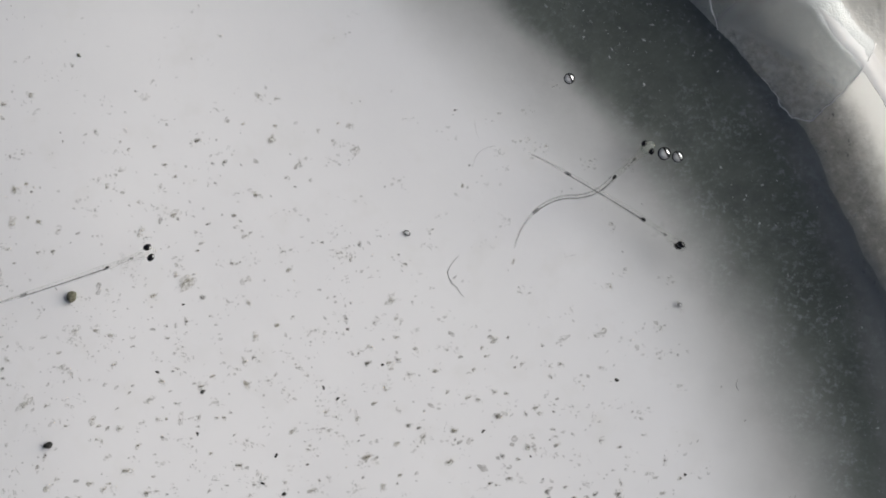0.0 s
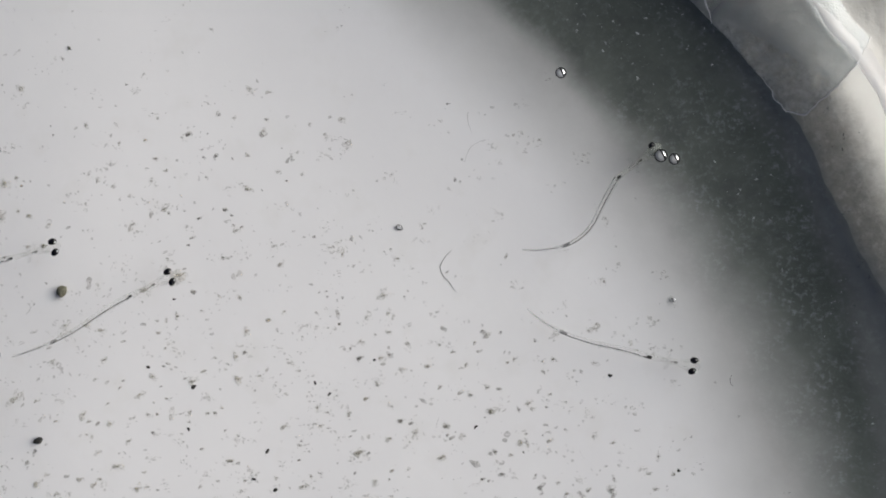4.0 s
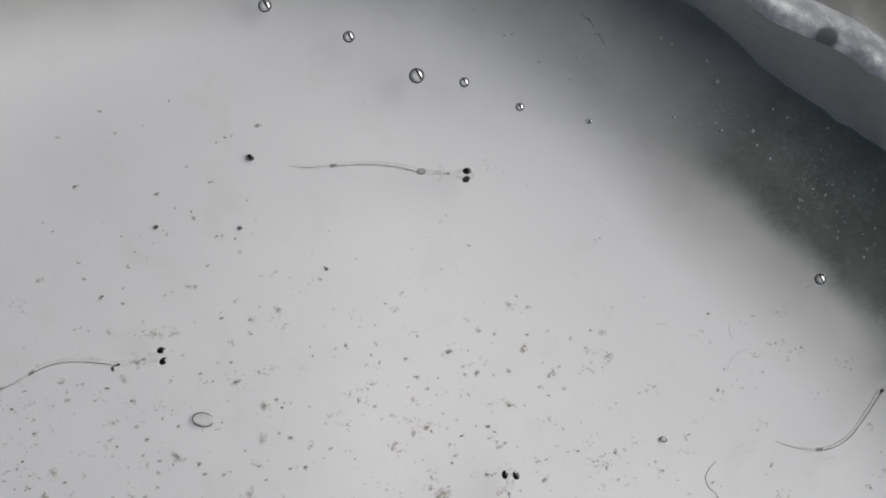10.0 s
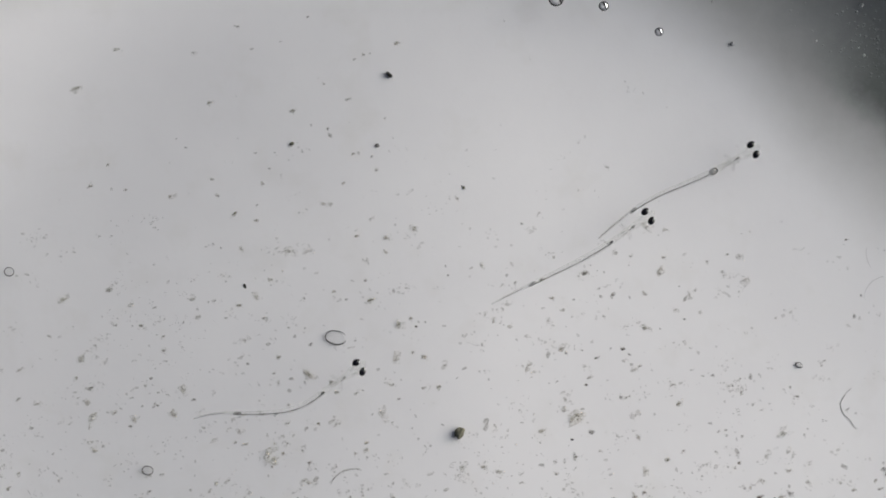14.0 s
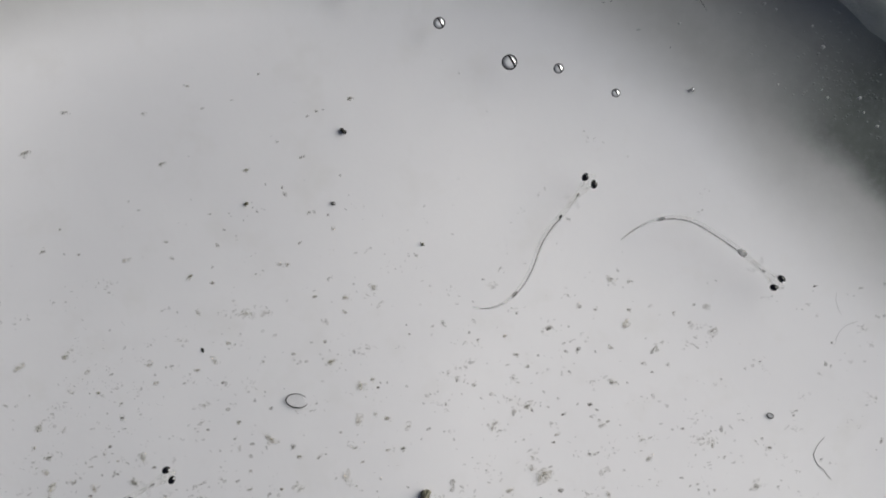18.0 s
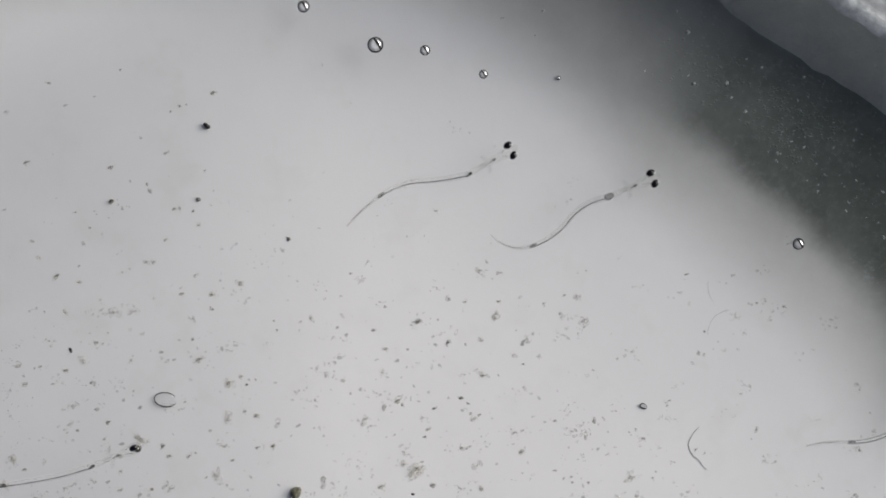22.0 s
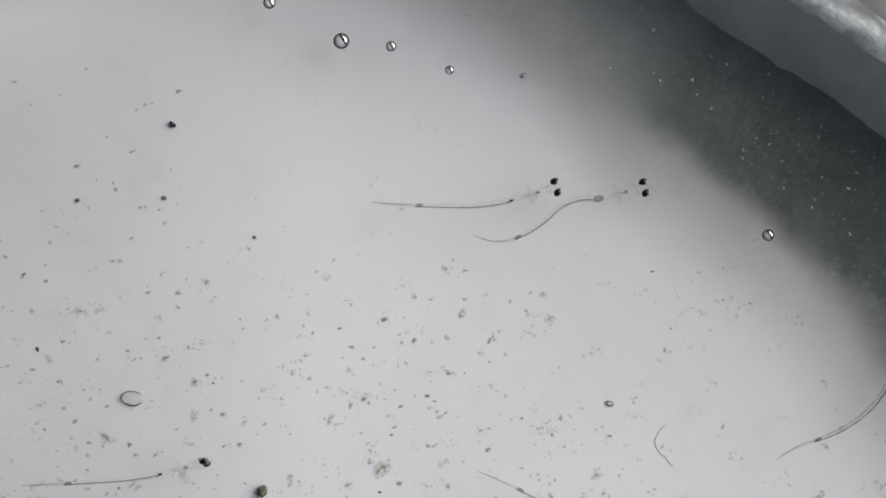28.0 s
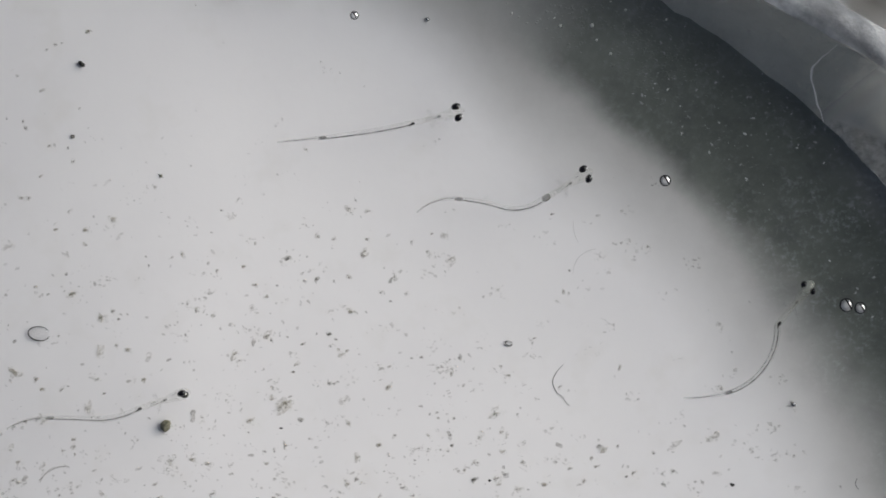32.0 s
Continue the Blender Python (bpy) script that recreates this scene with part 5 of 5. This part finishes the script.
def motions():
    swim(larvae["wall"], [
        (0, 10.65, 4.16, 43, 11, -53, 46, 34), (0.5, 10.79, 4, 38, -13, 40, -22, -56), (1, 10.9, 3.97, 46, 22, -10, -56, -5),
        (1.5, 11.2, 3.99, 48, -4, 39, -28, -72), (2, 11.13, 3.93, 46, -22, 56, -16, -58), (2.5, 11.06, 4.14, 58, 25, -32, -43, -2),
        (3, 11.29, 4.01, 40, -11, 0, 66, 23), (3.5, 11.22, 3.83, 40, 27, 1, -60, -20), (5.5, 11.43, 3.77, 35, -7, 31, 12, -33),
        (6, 11.21, 3.77, 37, 39, -27, -36, -26), (6.5, 11.26, 3.74, 40, -7, -18, 30, 59), (7, 11.34, 3.77, 36, 10, 20, -58, -58),
        (7.5, 11.42, 3.58, 31, -9, 12, 45, -5), (8, 11.42, 3.63, 40, -23, 21, 29, -24), (8.5, 11.46, 3.61, 34, 3, 17, -25, -51),
        (9, 11.4, 3.71, 30, -14, 17, 47, -20), (9.5, 11.56, 4.11, 38, 40, -62, 12, -9), (10, 10.95, 3.66, 41, 19, -7, -52, -25),
        (10.5, 10.98, 3.74, 34, 0, 8, 33, 12), (11, 11.29, 2.62, 38, 7, -16, -41, -20), (19, 11.14, 2.62, 37, -2, 37, -9, -1),
        (19.5, 12.04, 2.4, 45, 16, -49, -4, 21), (20, 11.69, 2.73, 39, 9, 17, -48, -37), (20.5, 12.68, 2.65, 44, 10, -54, 20, 72),
        (21, 12.24, 2.81, 50, 5, 19, -52, -65), (21.5, 12.98, 2.38, 59, 5, -60, 27, 74), (22, 12.55, 2.2, 66, 7, -46, -31, 16),
        (22.5, 12.83, 2.07, 59, 3, -1, -52, -41), (23, 12.42, 2.3, 55, -1, 7, 7, -5), (24, 12.87, 2.49, 52, 0, 11, 24, 12),
        (25, 12.89, 2.11, 58, 0, 0, 22, 11), (27.5, 13.49, 2.07, 55, 3, -11, -35, -25), (28, 13.16, 2.04, 45, 16, -28, -19, 24),
        (28.5, 13.39, 2.06, 44, 0, 25, -43, -68), (29, 12.97, 1.91, 53, -1, -26, -5, -1), (29.5, 13.75, 1.6, 44, -1, -12, -2, -1),
        (30, 12.75, 1.99, 46, -3, -4, -16, -14), (31.5, 12.86, 2.37, 56, -19, -5, 63, 23), (32, 12.92, 2.29, 50, 40, -38, -40, -12),
    ])
    swim(larvae["right"], [
        (0, 12.22, -0.15, -34, 4, 1, 1, 5), (0.5, 12, -0.84, -38, 5, 2, 4, 9), (1, 11.92, -1.42, -30, 0, 0, 4, 3),
        (1.5, 11.19, -2.15, -25, -2, -8, 3, 3), (2, 11.04, -2.29, 5, -8, -10, -35, 10), (2.5, 7.49, -4.49, -83, 15, 18, 86, 68),
        (3, 9.68, -4.97, -30, -2, 1, -2, -4), (3.5, 9.61, -5.42, -15, -11, 14, -28, -44), (4.5, 16.96, -6.02, -5, 0, -2, 3, 3),
        (5.5, 23.05, -5.84, -26, 11, 13, 53, 27), (6, 22.87, -5.99, -14, 9, -35, 25, 79), (6.5, 22.36, -6.26, -22, -5, 23, 11, 9),
        (7, 21.98, -4.46, -4, 8, 12, 59, 20), (8, 21.37, -4.3, -2, 6, 6, 30, 24), (32, 24.32, -2.53, -8, 8, 12, 6, 8),
    ], rolls=[(0.0, 80), (0.5, 62), (1.0, 45), (1.5, 30), (2.0, 0), (32.0, 0)])
    swim(larvae["long"], [
        (0, -11.45, -1.25, 21, 0, -1, 0, 0), (0.5, -11.67, -1.39, 21, -1, -2, 1, 0), (1, -11.71, -1.41, 22, 0, -5, 1, 5),
        (2, -12.07, -1.5, 23, -1, -4, 0, 2), (3, -12.2, -1.59, 24, -4, -2, 1, -3), (3.5, -12.17, -1.59, 40, 6, 9, -28, -14),
        (4.5, -7.96, -3.49, 15, -2, 7, 4, 1), (5.5, -4.63, -5.25, 13, -23, 52, 3, -34), (6, -4.37, -5.08, 24, -4, -2, -1, -5),
        (6.5, -4.5, -5.29, 21, -3, 0, -2, -4), (7, -4.63, -5.28, 24, -4, -2, -3, -4), (7.5, -4.82, -5.36, 22, 1, -4, -8, 3),
        (8, -6.35, -4.86, 77, -11, -29, -101, 10), (8.5, -6.09, -6.02, 55, -22, -45, -38, 4), (9, -6.02, -5.14, 39, 0, 30, 1, -7),
        (9.5, -7.55, -4.66, 74, 4, 9, 0, 0), (10, -6.92, -1.46, 85, 1, 1, -1, 0), (10.5, -8.66, 1.89, 93, -1, -4, -2, 1),
        (11, -7.82, 5.33, 71, 10, 11, -58, -50), (11.5, -6.82, 6.97, 38, 11, 26, -11, -33), (12, -5.86, 7.43, 36, 8, 1, -30, -8),
        (12.5, -6.06, 7.11, 36, -3, -5, 2, -1), (13, -6.46, 6.94, 38, -4, -4, 0, -3), (13.5, -6.57, 6.75, 34, 3, -8, -3, 6),
        (14, -7.06, 6.48, 36, -1, -8, 0, 2), (14.5, -7.33, 6.19, 33, 1, -5, -5, 1), (16.5, -8.67, 8.59, 70, 23, 24, -48, -31),
        (17, -9.03, 9.5, 74, 28, -26, -29, 4), (17.5, -8.34, 9.97, 55, -8, 6, 32, 3), (18, -7.96, 10.29, 50, -5, 28, -29, -60),
        (18.5, -7.26, 10.82, 46, 20, 0, -57, -38), (19, -6.49, 11.08, 53, 23, -68, 11, 24), (19.5, -5.85, 11.33, 42, 15, -7, -48, -21),
        (20, -5.9, 11.15, 20, 4, 25, -21, -41), (20.5, -5.62, 11.51, 27, -8, -24, 47, 54), (21, -5.61, 11.51, 28, 1, 12, -42, -52),
        (21.5, -5.61, 11.07, 31, 4, -36, 0, 38), (22, -5.54, 11.14, 28, -16, -10, 34, 12), (22.5, -5.37, 11.25, 24, -7, 23, 2, -38),
        (23, -5.44, 11.37, 21, -10, 21, -10, -43), (23.5, -4.42, 11.48, 19, -7, -13, 32, 30), (24, -2.91, 11.64, 13, -1, 33, -27, -49),
        (24.5, -3.8, 10.14, -3, -6, -4, 2, -4), (25, -2.93, 10.4, 13, -10, -6, 33, 16), (25.5, -1.78, 10.84, 33, 11, -1, -67, -58),
        (27.5, -1.74, 10.16, 17, 3, -2, -14, -3), (28, -2.17, 9.39, 15, -3, -14, -2, -2), (28.5, -2.73, 10.63, 50, 10, -59, 27, 42),
        (29, -1.96, 11.2, 42, -20, 15, 24, -22), (29.5, -2.22, 10.78, 48, 21, -38, -10, 5), (30, -2.37, 10.31, 26, -5, 9, 41, 14),
        (30.5, -2.6, 10.12, 14, 4, 4, 7, 6), (31, -1.37, 10.76, 15, -3, 25, -17, -56), (31.5, -2.09, 10.55, 14, 1, -7, -3, 4),
        (32, -2.12, 10.1, 13, 0, -6, -2, 0),
    ])
    swim(larvae["stout"], [
        (0, -26.33, 18.38, -28, 0, 0, 0, 0), (8, -19.22, 17.7, 41, 2, 6, -6, -5), (8.5, -15.11, 16.01, 40, -1, -3, -4, -2),
        (9, -13.94, 15.67, 33, 3, -13, 4, 9), (9.5, -13.03, 13.03, -6, 9, 20, -30, -32), (10, -8.93, 11.79, -4, -13, 15, 10, -13),
        (10.5, -6.41, 12.06, 38, 16, -80, -35, 13), (11, -5.23, 12, 31, 1, -45, -3, 31), (11.5, -5.11, 10.18, 29, 1, -5, -56, -29),
        (12, -4.14, 9.68, 38, -20, 4, 46, 6), (12.5, -3.88, 9.87, 34, 7, 6, -43, -32), (13, -2.84, 10.15, 33, 3, -10, 2, 9),
        (13.5, -2.44, 10.41, 49, -8, 0, 25, 6), (14, -2.5, 9.52, 30, -4, -3, 15, 6), (14.5, -3.09, 9.58, 53, -11, -34, 7, 17),
        (16.5, -2.18, 9.65, 53, -38, -67, 79, 87), (17, -1.11, 9.1, 18, -6, -14, -5, 13), (17.5, 0.59, 8.86, 14, -2, 1, -9, -9),
        (18, 0.1, 5.83, -41, 4, 6, 46, 28), (18.5, 1.56, 8.28, 33, -7, -36, 24, 58), (19, 0.8, 5.89, -31, -2, 5, 57, 31),
        (19.5, 0.6, 9.43, 48, 18, -26, -43, 4), (20, 1.25, 9.69, 31, -18, 18, 34, 12), (20.5, 0.17, 8.79, 4, 1, -1, 3, 4),
        (21, -1.53, 9.97, 55, 13, -13, -119, -42), (21.5, 0.21, 9.78, 34, 11, -1, -59, -26), (22, 0.47, 9.8, 21, -13, 43, -37, -65),
        (22.5, 0.61, 9.82, 35, 8, -9, -45, -21), (23, -0.49, 10.21, 58, 3, -83, -22, 14), (23.5, -2.16, 7.78, -32, -7, 35, 124, 95),
        (24, -2.17, 10.59, 25, 13, 25, -60, -65), (24.5, -0.21, 10.04, 12, -8, 30, -23, -56), (25, 0.25, 9.36, 7, 10, -14, -28, -4),
        (25.5, -0.47, 8.03, -22, -4, -3, 29, 19), (27.5, 0.68, 6.84, -35, 7, 5, 35, 22), (28, 1.58, 9.27, 12, -23, 55, -25, -52),
        (28.5, 1.1, 8.67, 2, 9, 0, 1, 13), (29, 0.43, 8.87, 8, 5, -4, 12, 17), (29.5, 0.04, 8.41, 7, 2, 11, -11, -11),
        (30, 0.61, 7.6, -3, 12, 6, -40, -21), (30.5, 2.3, 7.1, 1, 6, -8, -40, 14), (31, 0.52, 4.26, -75, -1, 35, 42, 24),
        (31.5, 1.6, 7.12, 23, -16, -2, 32, 2), (32, 3.4, 7.35, 30, 7, -55, 14, 46),
    ], rolls=[(0.0, 0), (9.5, 0), (10.0, 45), (10.5, 0), (17.0, 0), (17.5, 80), (18.0, 0), (32.0, 0)])
    swim(larvae["low"], [
        (0, -9.29, -16.4, 106, -1, -1, 1, 0), (1.5, -9.55, -16.79, 102, 1, 1, -1, 0), (2, -10.97, -11.18, 106, 0, 4, -3, -6),
        (2.5, -16.49, -7.27, 113, -4, -5, 9, 5), (3, -17.31, -8, 71, 0, -4, 5, 6), (3.5, -16.05, -8.43, 59, 3, -8, -4, 3),
        (4.5, -19.62, -3.86, 65, -3, 0, -2, -5), (5.5, -24.48, -1.07, 22, 7, 3, -1, 7), (7, -23.03, 3.65, 12, 8, -1, -6, 7),
        (8, -22.34, 5.04, 5, 1, -1, -2, 0), (8.5, -21.68, 5.2, 11, -4, -9, 4, 3), (9, -22.88, 4.12, -1, -2, -3, 3, 0),
        (9.5, -22.79, 3.86, 18, -14, -15, 9, -7), (10, -22.33, 3.73, 11, -22, 13, 33, -16), (10.5, -22.2, 3.88, 14, 1, -13, -20, 0),
        (11, -20.88, 0.73, -17, -8, -2, 21, 4), (11.5, -19.35, -1.1, -17, 0, -2, 0, 2), (12, -20.75, -1.25, 5, -4, -6, -31, -13),
        (12.5, -21.74, -1.93, 9, -19, -13, 9, -12), (13, -21.22, -1.31, 27, -21, 40, -12, -33), (13.5, -20.5, -1.07, 32, -9, -11, 41, 33),
        (14, -19.61, -0.45, 36, 6, -35, -8, 21), (14.5, -18.19, -0.21, 21, 9, 8, -48, -40), (16.5, -25.92, -2.46, 28, 0, -8, -3, 7),
        (17, -26.53, -2.82, 30, -4, -4, 1, -4), (17.5, -27.07, -3.21, 25, 0, 2, -3, -3), (18, -26.14, -2.26, 30, -5, 0, 1, -6),
        (18.5, -25.41, -2.1, 30, -3, -1, -2, -4), (19, -25.11, -1.56, 31, -2, 0, -1, -4), (19.5, -25.04, -1.2, 24, 1, -1, -6, -1),
        (20, -24.53, -0.94, 24, -4, -6, 1, -1), (20.5, -23.19, -1.15, 15, 0, -3, -1, 1), (21, -21.48, -1.49, 11, 0, -2, 0, 1),
        (21.5, -20.97, -1.51, 14, -3, -4, 3, -1), (22, -21.78, -1.14, 21, -3, -9, -3, 4), (22.5, -19.42, -1, 19, -2, -10, 0, 5),
        (23, -18.34, -0.76, 23, -3, -16, 10, 18), (23.5, -17.42, -0.56, 18, 2, -12, 0, 1), (24, -20.83, -1.92, 6, -3, -8, -4, 6),
        (24.5, -22.33, -2.21, 23, -2, 0, -1, -3), (25, -21.84, -2.39, 22, -2, -1, 0, -1), (25.5, -20.87, -2.21, 21, -8, -8, 6, -2),
        (27.5, -17.97, -1.73, 11, -4, -1, 3, -1), (28, -17.39, -1.91, 13, -3, -8, 0, -1), (28.5, -17.26, -1.94, 14, 0, -9, -1, 6),
        (29, -17.44, -1.81, 16, -5, -2, 0, -5), (29.5, -16.64, -1.75, 15, -4, -2, 0, -5), (30, -16.1, -1.78, 18, -2, -4, -3, -2),
        (30.5, -15.61, -1.79, 26, -8, -7, 2, -5), (31, -15.41, -1.6, 18, -6, -4, 0, -5), (31.5, -15.13, -1.83, 15, -9, 0, 2, -12),
        (32, -14.14, -1.88, 18, 9, -31, 3, 32),
    ], rolls=[(0.0, 0), (10.5, 0), (11.0, 70), (11.5, 70), (12.0, 0), (20.0, 0), (20.5, 75), (23.5, 75), (24.0, 45), (24.5, 60), (32.0, 75)])
    swim(larvae["far"], [
        (0, -21.65, -0.9, 9, -2, -2, 2, 0), (1.5, -18.63, -1.05, 8, -2, -2, 2, 0), (2, -16.83, -0.44, 9, -2, -2, 1, -1),
        (2.5, -16.21, -0.62, 7, -1, -1, 1, 0), (3, -15.85, -0.79, 7, -2, -2, 0, 0), (3.5, -15.66, -0.85, 9, -1, 1, 2, -2),
        (4.5, -14.87, -1.93, 24, 2, -1, 6, 7), (5.5, -13.69, -3.65, 45, -2, 15, -12, 6), (6, -12.92, -5.07, 29, -21, -11, 40, 4),
        (6.5, -11.31, -4.71, 34, 4, -40, 2, 36), (7, -11.49, -5.15, 24, -3, -4, -5, -2), (7.5, -11.58, -5.42, 25, 0, -8, -5, -1),
        (8, -11.73, -5.14, 28, -6, -1, -4, -10), (8.5, -12.61, -4.34, 59, -2, -12, -2, 12), (9, -12.74, -4.97, 46, -3, -2, 0, -4),
        (9.5, -12.85, -5.16, 50, -1, -6, 0, 0), (10.5, -14.5, -6.41, 61, -1, -7, -6, -3), (13, -27.31, -8.92, 51, -6, 3, 6, -4),
        (14.5, -41.64, -0.02, 105, -1, -11, -5, 3), (16, -37.12, 8.13, 120, -9, -22, -13, -6), (16.5, -34.22, 7.95, 131, -3, -33, -24, -7),
        (17, -39.73, 9.57, 130, -10, -25, -25, -10), (18.5, -43.46, 6.8, 109, -8, -7, 5, -3), (20.5, -32.74, -11.01, -37, -4, 0, -2, -6),
        (24, -14.87, -9.87, -22, -2, -2, 1, -1), (26.5, -3.18, -6.4, -27, -3, 4, 12, -3), (27.5, -0.83, -5.79, -35, 0, 7, 6, 8),
        (28, 1.41, -5.81, -24, 3, -2, -4, 5), (28.5, 2.79, -8.6, -41, 5, 0, 3, 8), (32, 8.25, -15.71, -40, 5, 0, 3, 8),
    ])
    drift = [
        (0, 0.01, 0.28), (9.5, 0.01, 0.28), (10, 0.05, 0.30), (10.5, 0.03, 0.22), (11, 0.08, 0.45), (11.5, -0.13, 0.30), (12, -0.15, -0.01),
        (12.5, -0.04, 0.14), (13, -0.14, -0.02), (13.5, -0.18, -0.05), (14, -0.15, 0.09), (14.5, -0.09, 0.05), (16.5, -0.15, 0.10),
        (17, -0.11, -0.04), (17.5, 0.03, 0.18), (18, -0.19, -0.45), (18.5, 0.03, -0.02), (19, -0.01, -0.06), (19.5, -0.07, -0.26), (20, 0.11, 0.27),
        (20.5, 0.17, 0.16), (21, 0.11, 0.04), (21.5, 0.07, 0.02), (22, 0.03, -0.11), (22.5, 0.00, -0.15), (23, 0.06, 0.04), (23.5, 0.01, -0.12),
        (24, 0.13, 0.11), (24.5, 0.17, 0.12), (25, 0.06, -0.05), (25.5, 0.05, -0.08), (27.5, 0.10, 0.02), (28, 0.09, -0.03), (28.5, 0.08, -0.04),
        (29, 0.08, -0.03), (29.5, 0.01, -0.18), (30, -0.33, -0.73), (30.5, -0.23, -0.48), (31, 0.10, -0.00), (31.5, 0.14, -0.07), (32, 0.17, -0.17),
    ]
    for bubble in edge_bubbles:
        x, y, z = bubble.location / MM
        walk(bubble, [(t, pose((x + dx) * MM, (y + dy - 0.07) * MM, z * MM)) for t, dx, dy in drift])
    walk(lone_bubble, [(t, pose(x * MM, y * MM, 1.2 * MM)) for t, x, y in (
        (0, 7.03, 7.09), (0.5, 6.98, 7.05), (1, 6.93, 6.91), (1.5, 7.14, 7.03), (2, 7.13, 7.11), (2.5, 7.01, 7.15), (3, 7.20, 7.28),
        (3.5, 6.94, 7.05), (5.5, 7.09, 7.11), (6, 7.00, 7.15), (6.5, 7.05, 7.27), (7, 7.02, 7.15), (7.5, 7.02, 7.22), (8, 7.03, 7.35),
        (8.5, 6.97, 7.33), (9, 6.88, 7.29), (9.5, 6.74, 7.40), (10, 6.66, 7.27), (10.5, 6.68, 7.21), (11, 6.73, 7.37), (19, 6.47, 6.91),
        (19.5, 6.45, 6.79), (20, 6.75, 7.23), (20.5, 6.70, 7.17), (21, 6.61, 6.96), (21.5, 6.48, 6.83), (22, 6.55, 6.87), (22.5, 6.45, 6.80),
        (23, 6.64, 7.04), (23.5, 6.62, 7.02), (24, 6.83, 7.22), (24.5, 6.67, 7.07), (25, 6.47, 6.67), (25.5, 6.75, 7.16), (27.5, 6.52, 6.73),
        (28, 6.74, 7.10), (28.5, 6.56, 6.89), (29, 6.61, 6.89), (29.5, 6.47, 6.76), (30, 6.16, 6.59), (30.5, 6.17, 6.71), (31, 6.67, 7.03),
        (31.5, 6.66, 6.85), (32, 6.79, 7.00),
    )])
    pair = [(0, 11.36, 3.90), (0.5, 11.17, 3.88), (1, 11.51, 3.67), (2, 11.75, 3.63), (3, 11.98, 3.86), (3.5, 11.50, 3.54), (5.5, 11.74, 3.59), (6, 11.90, 3.51), (7, 12.03, 3.63), (8, 12.06, 3.66), (9, 11.93, 3.54), (20, 12.30, 3.40), (28, 13.20, 2.60), (32, 14.50, 1.53)]
    for bubble, (ox, oy) in zip(twin_bubbles, ((0, 0), (0.6, -0.13))):
        walk(bubble, [(t, pose((x + ox) * MM, (y + oy) * MM, 1.2 * MM)) for t, x, y in pair])


motions()
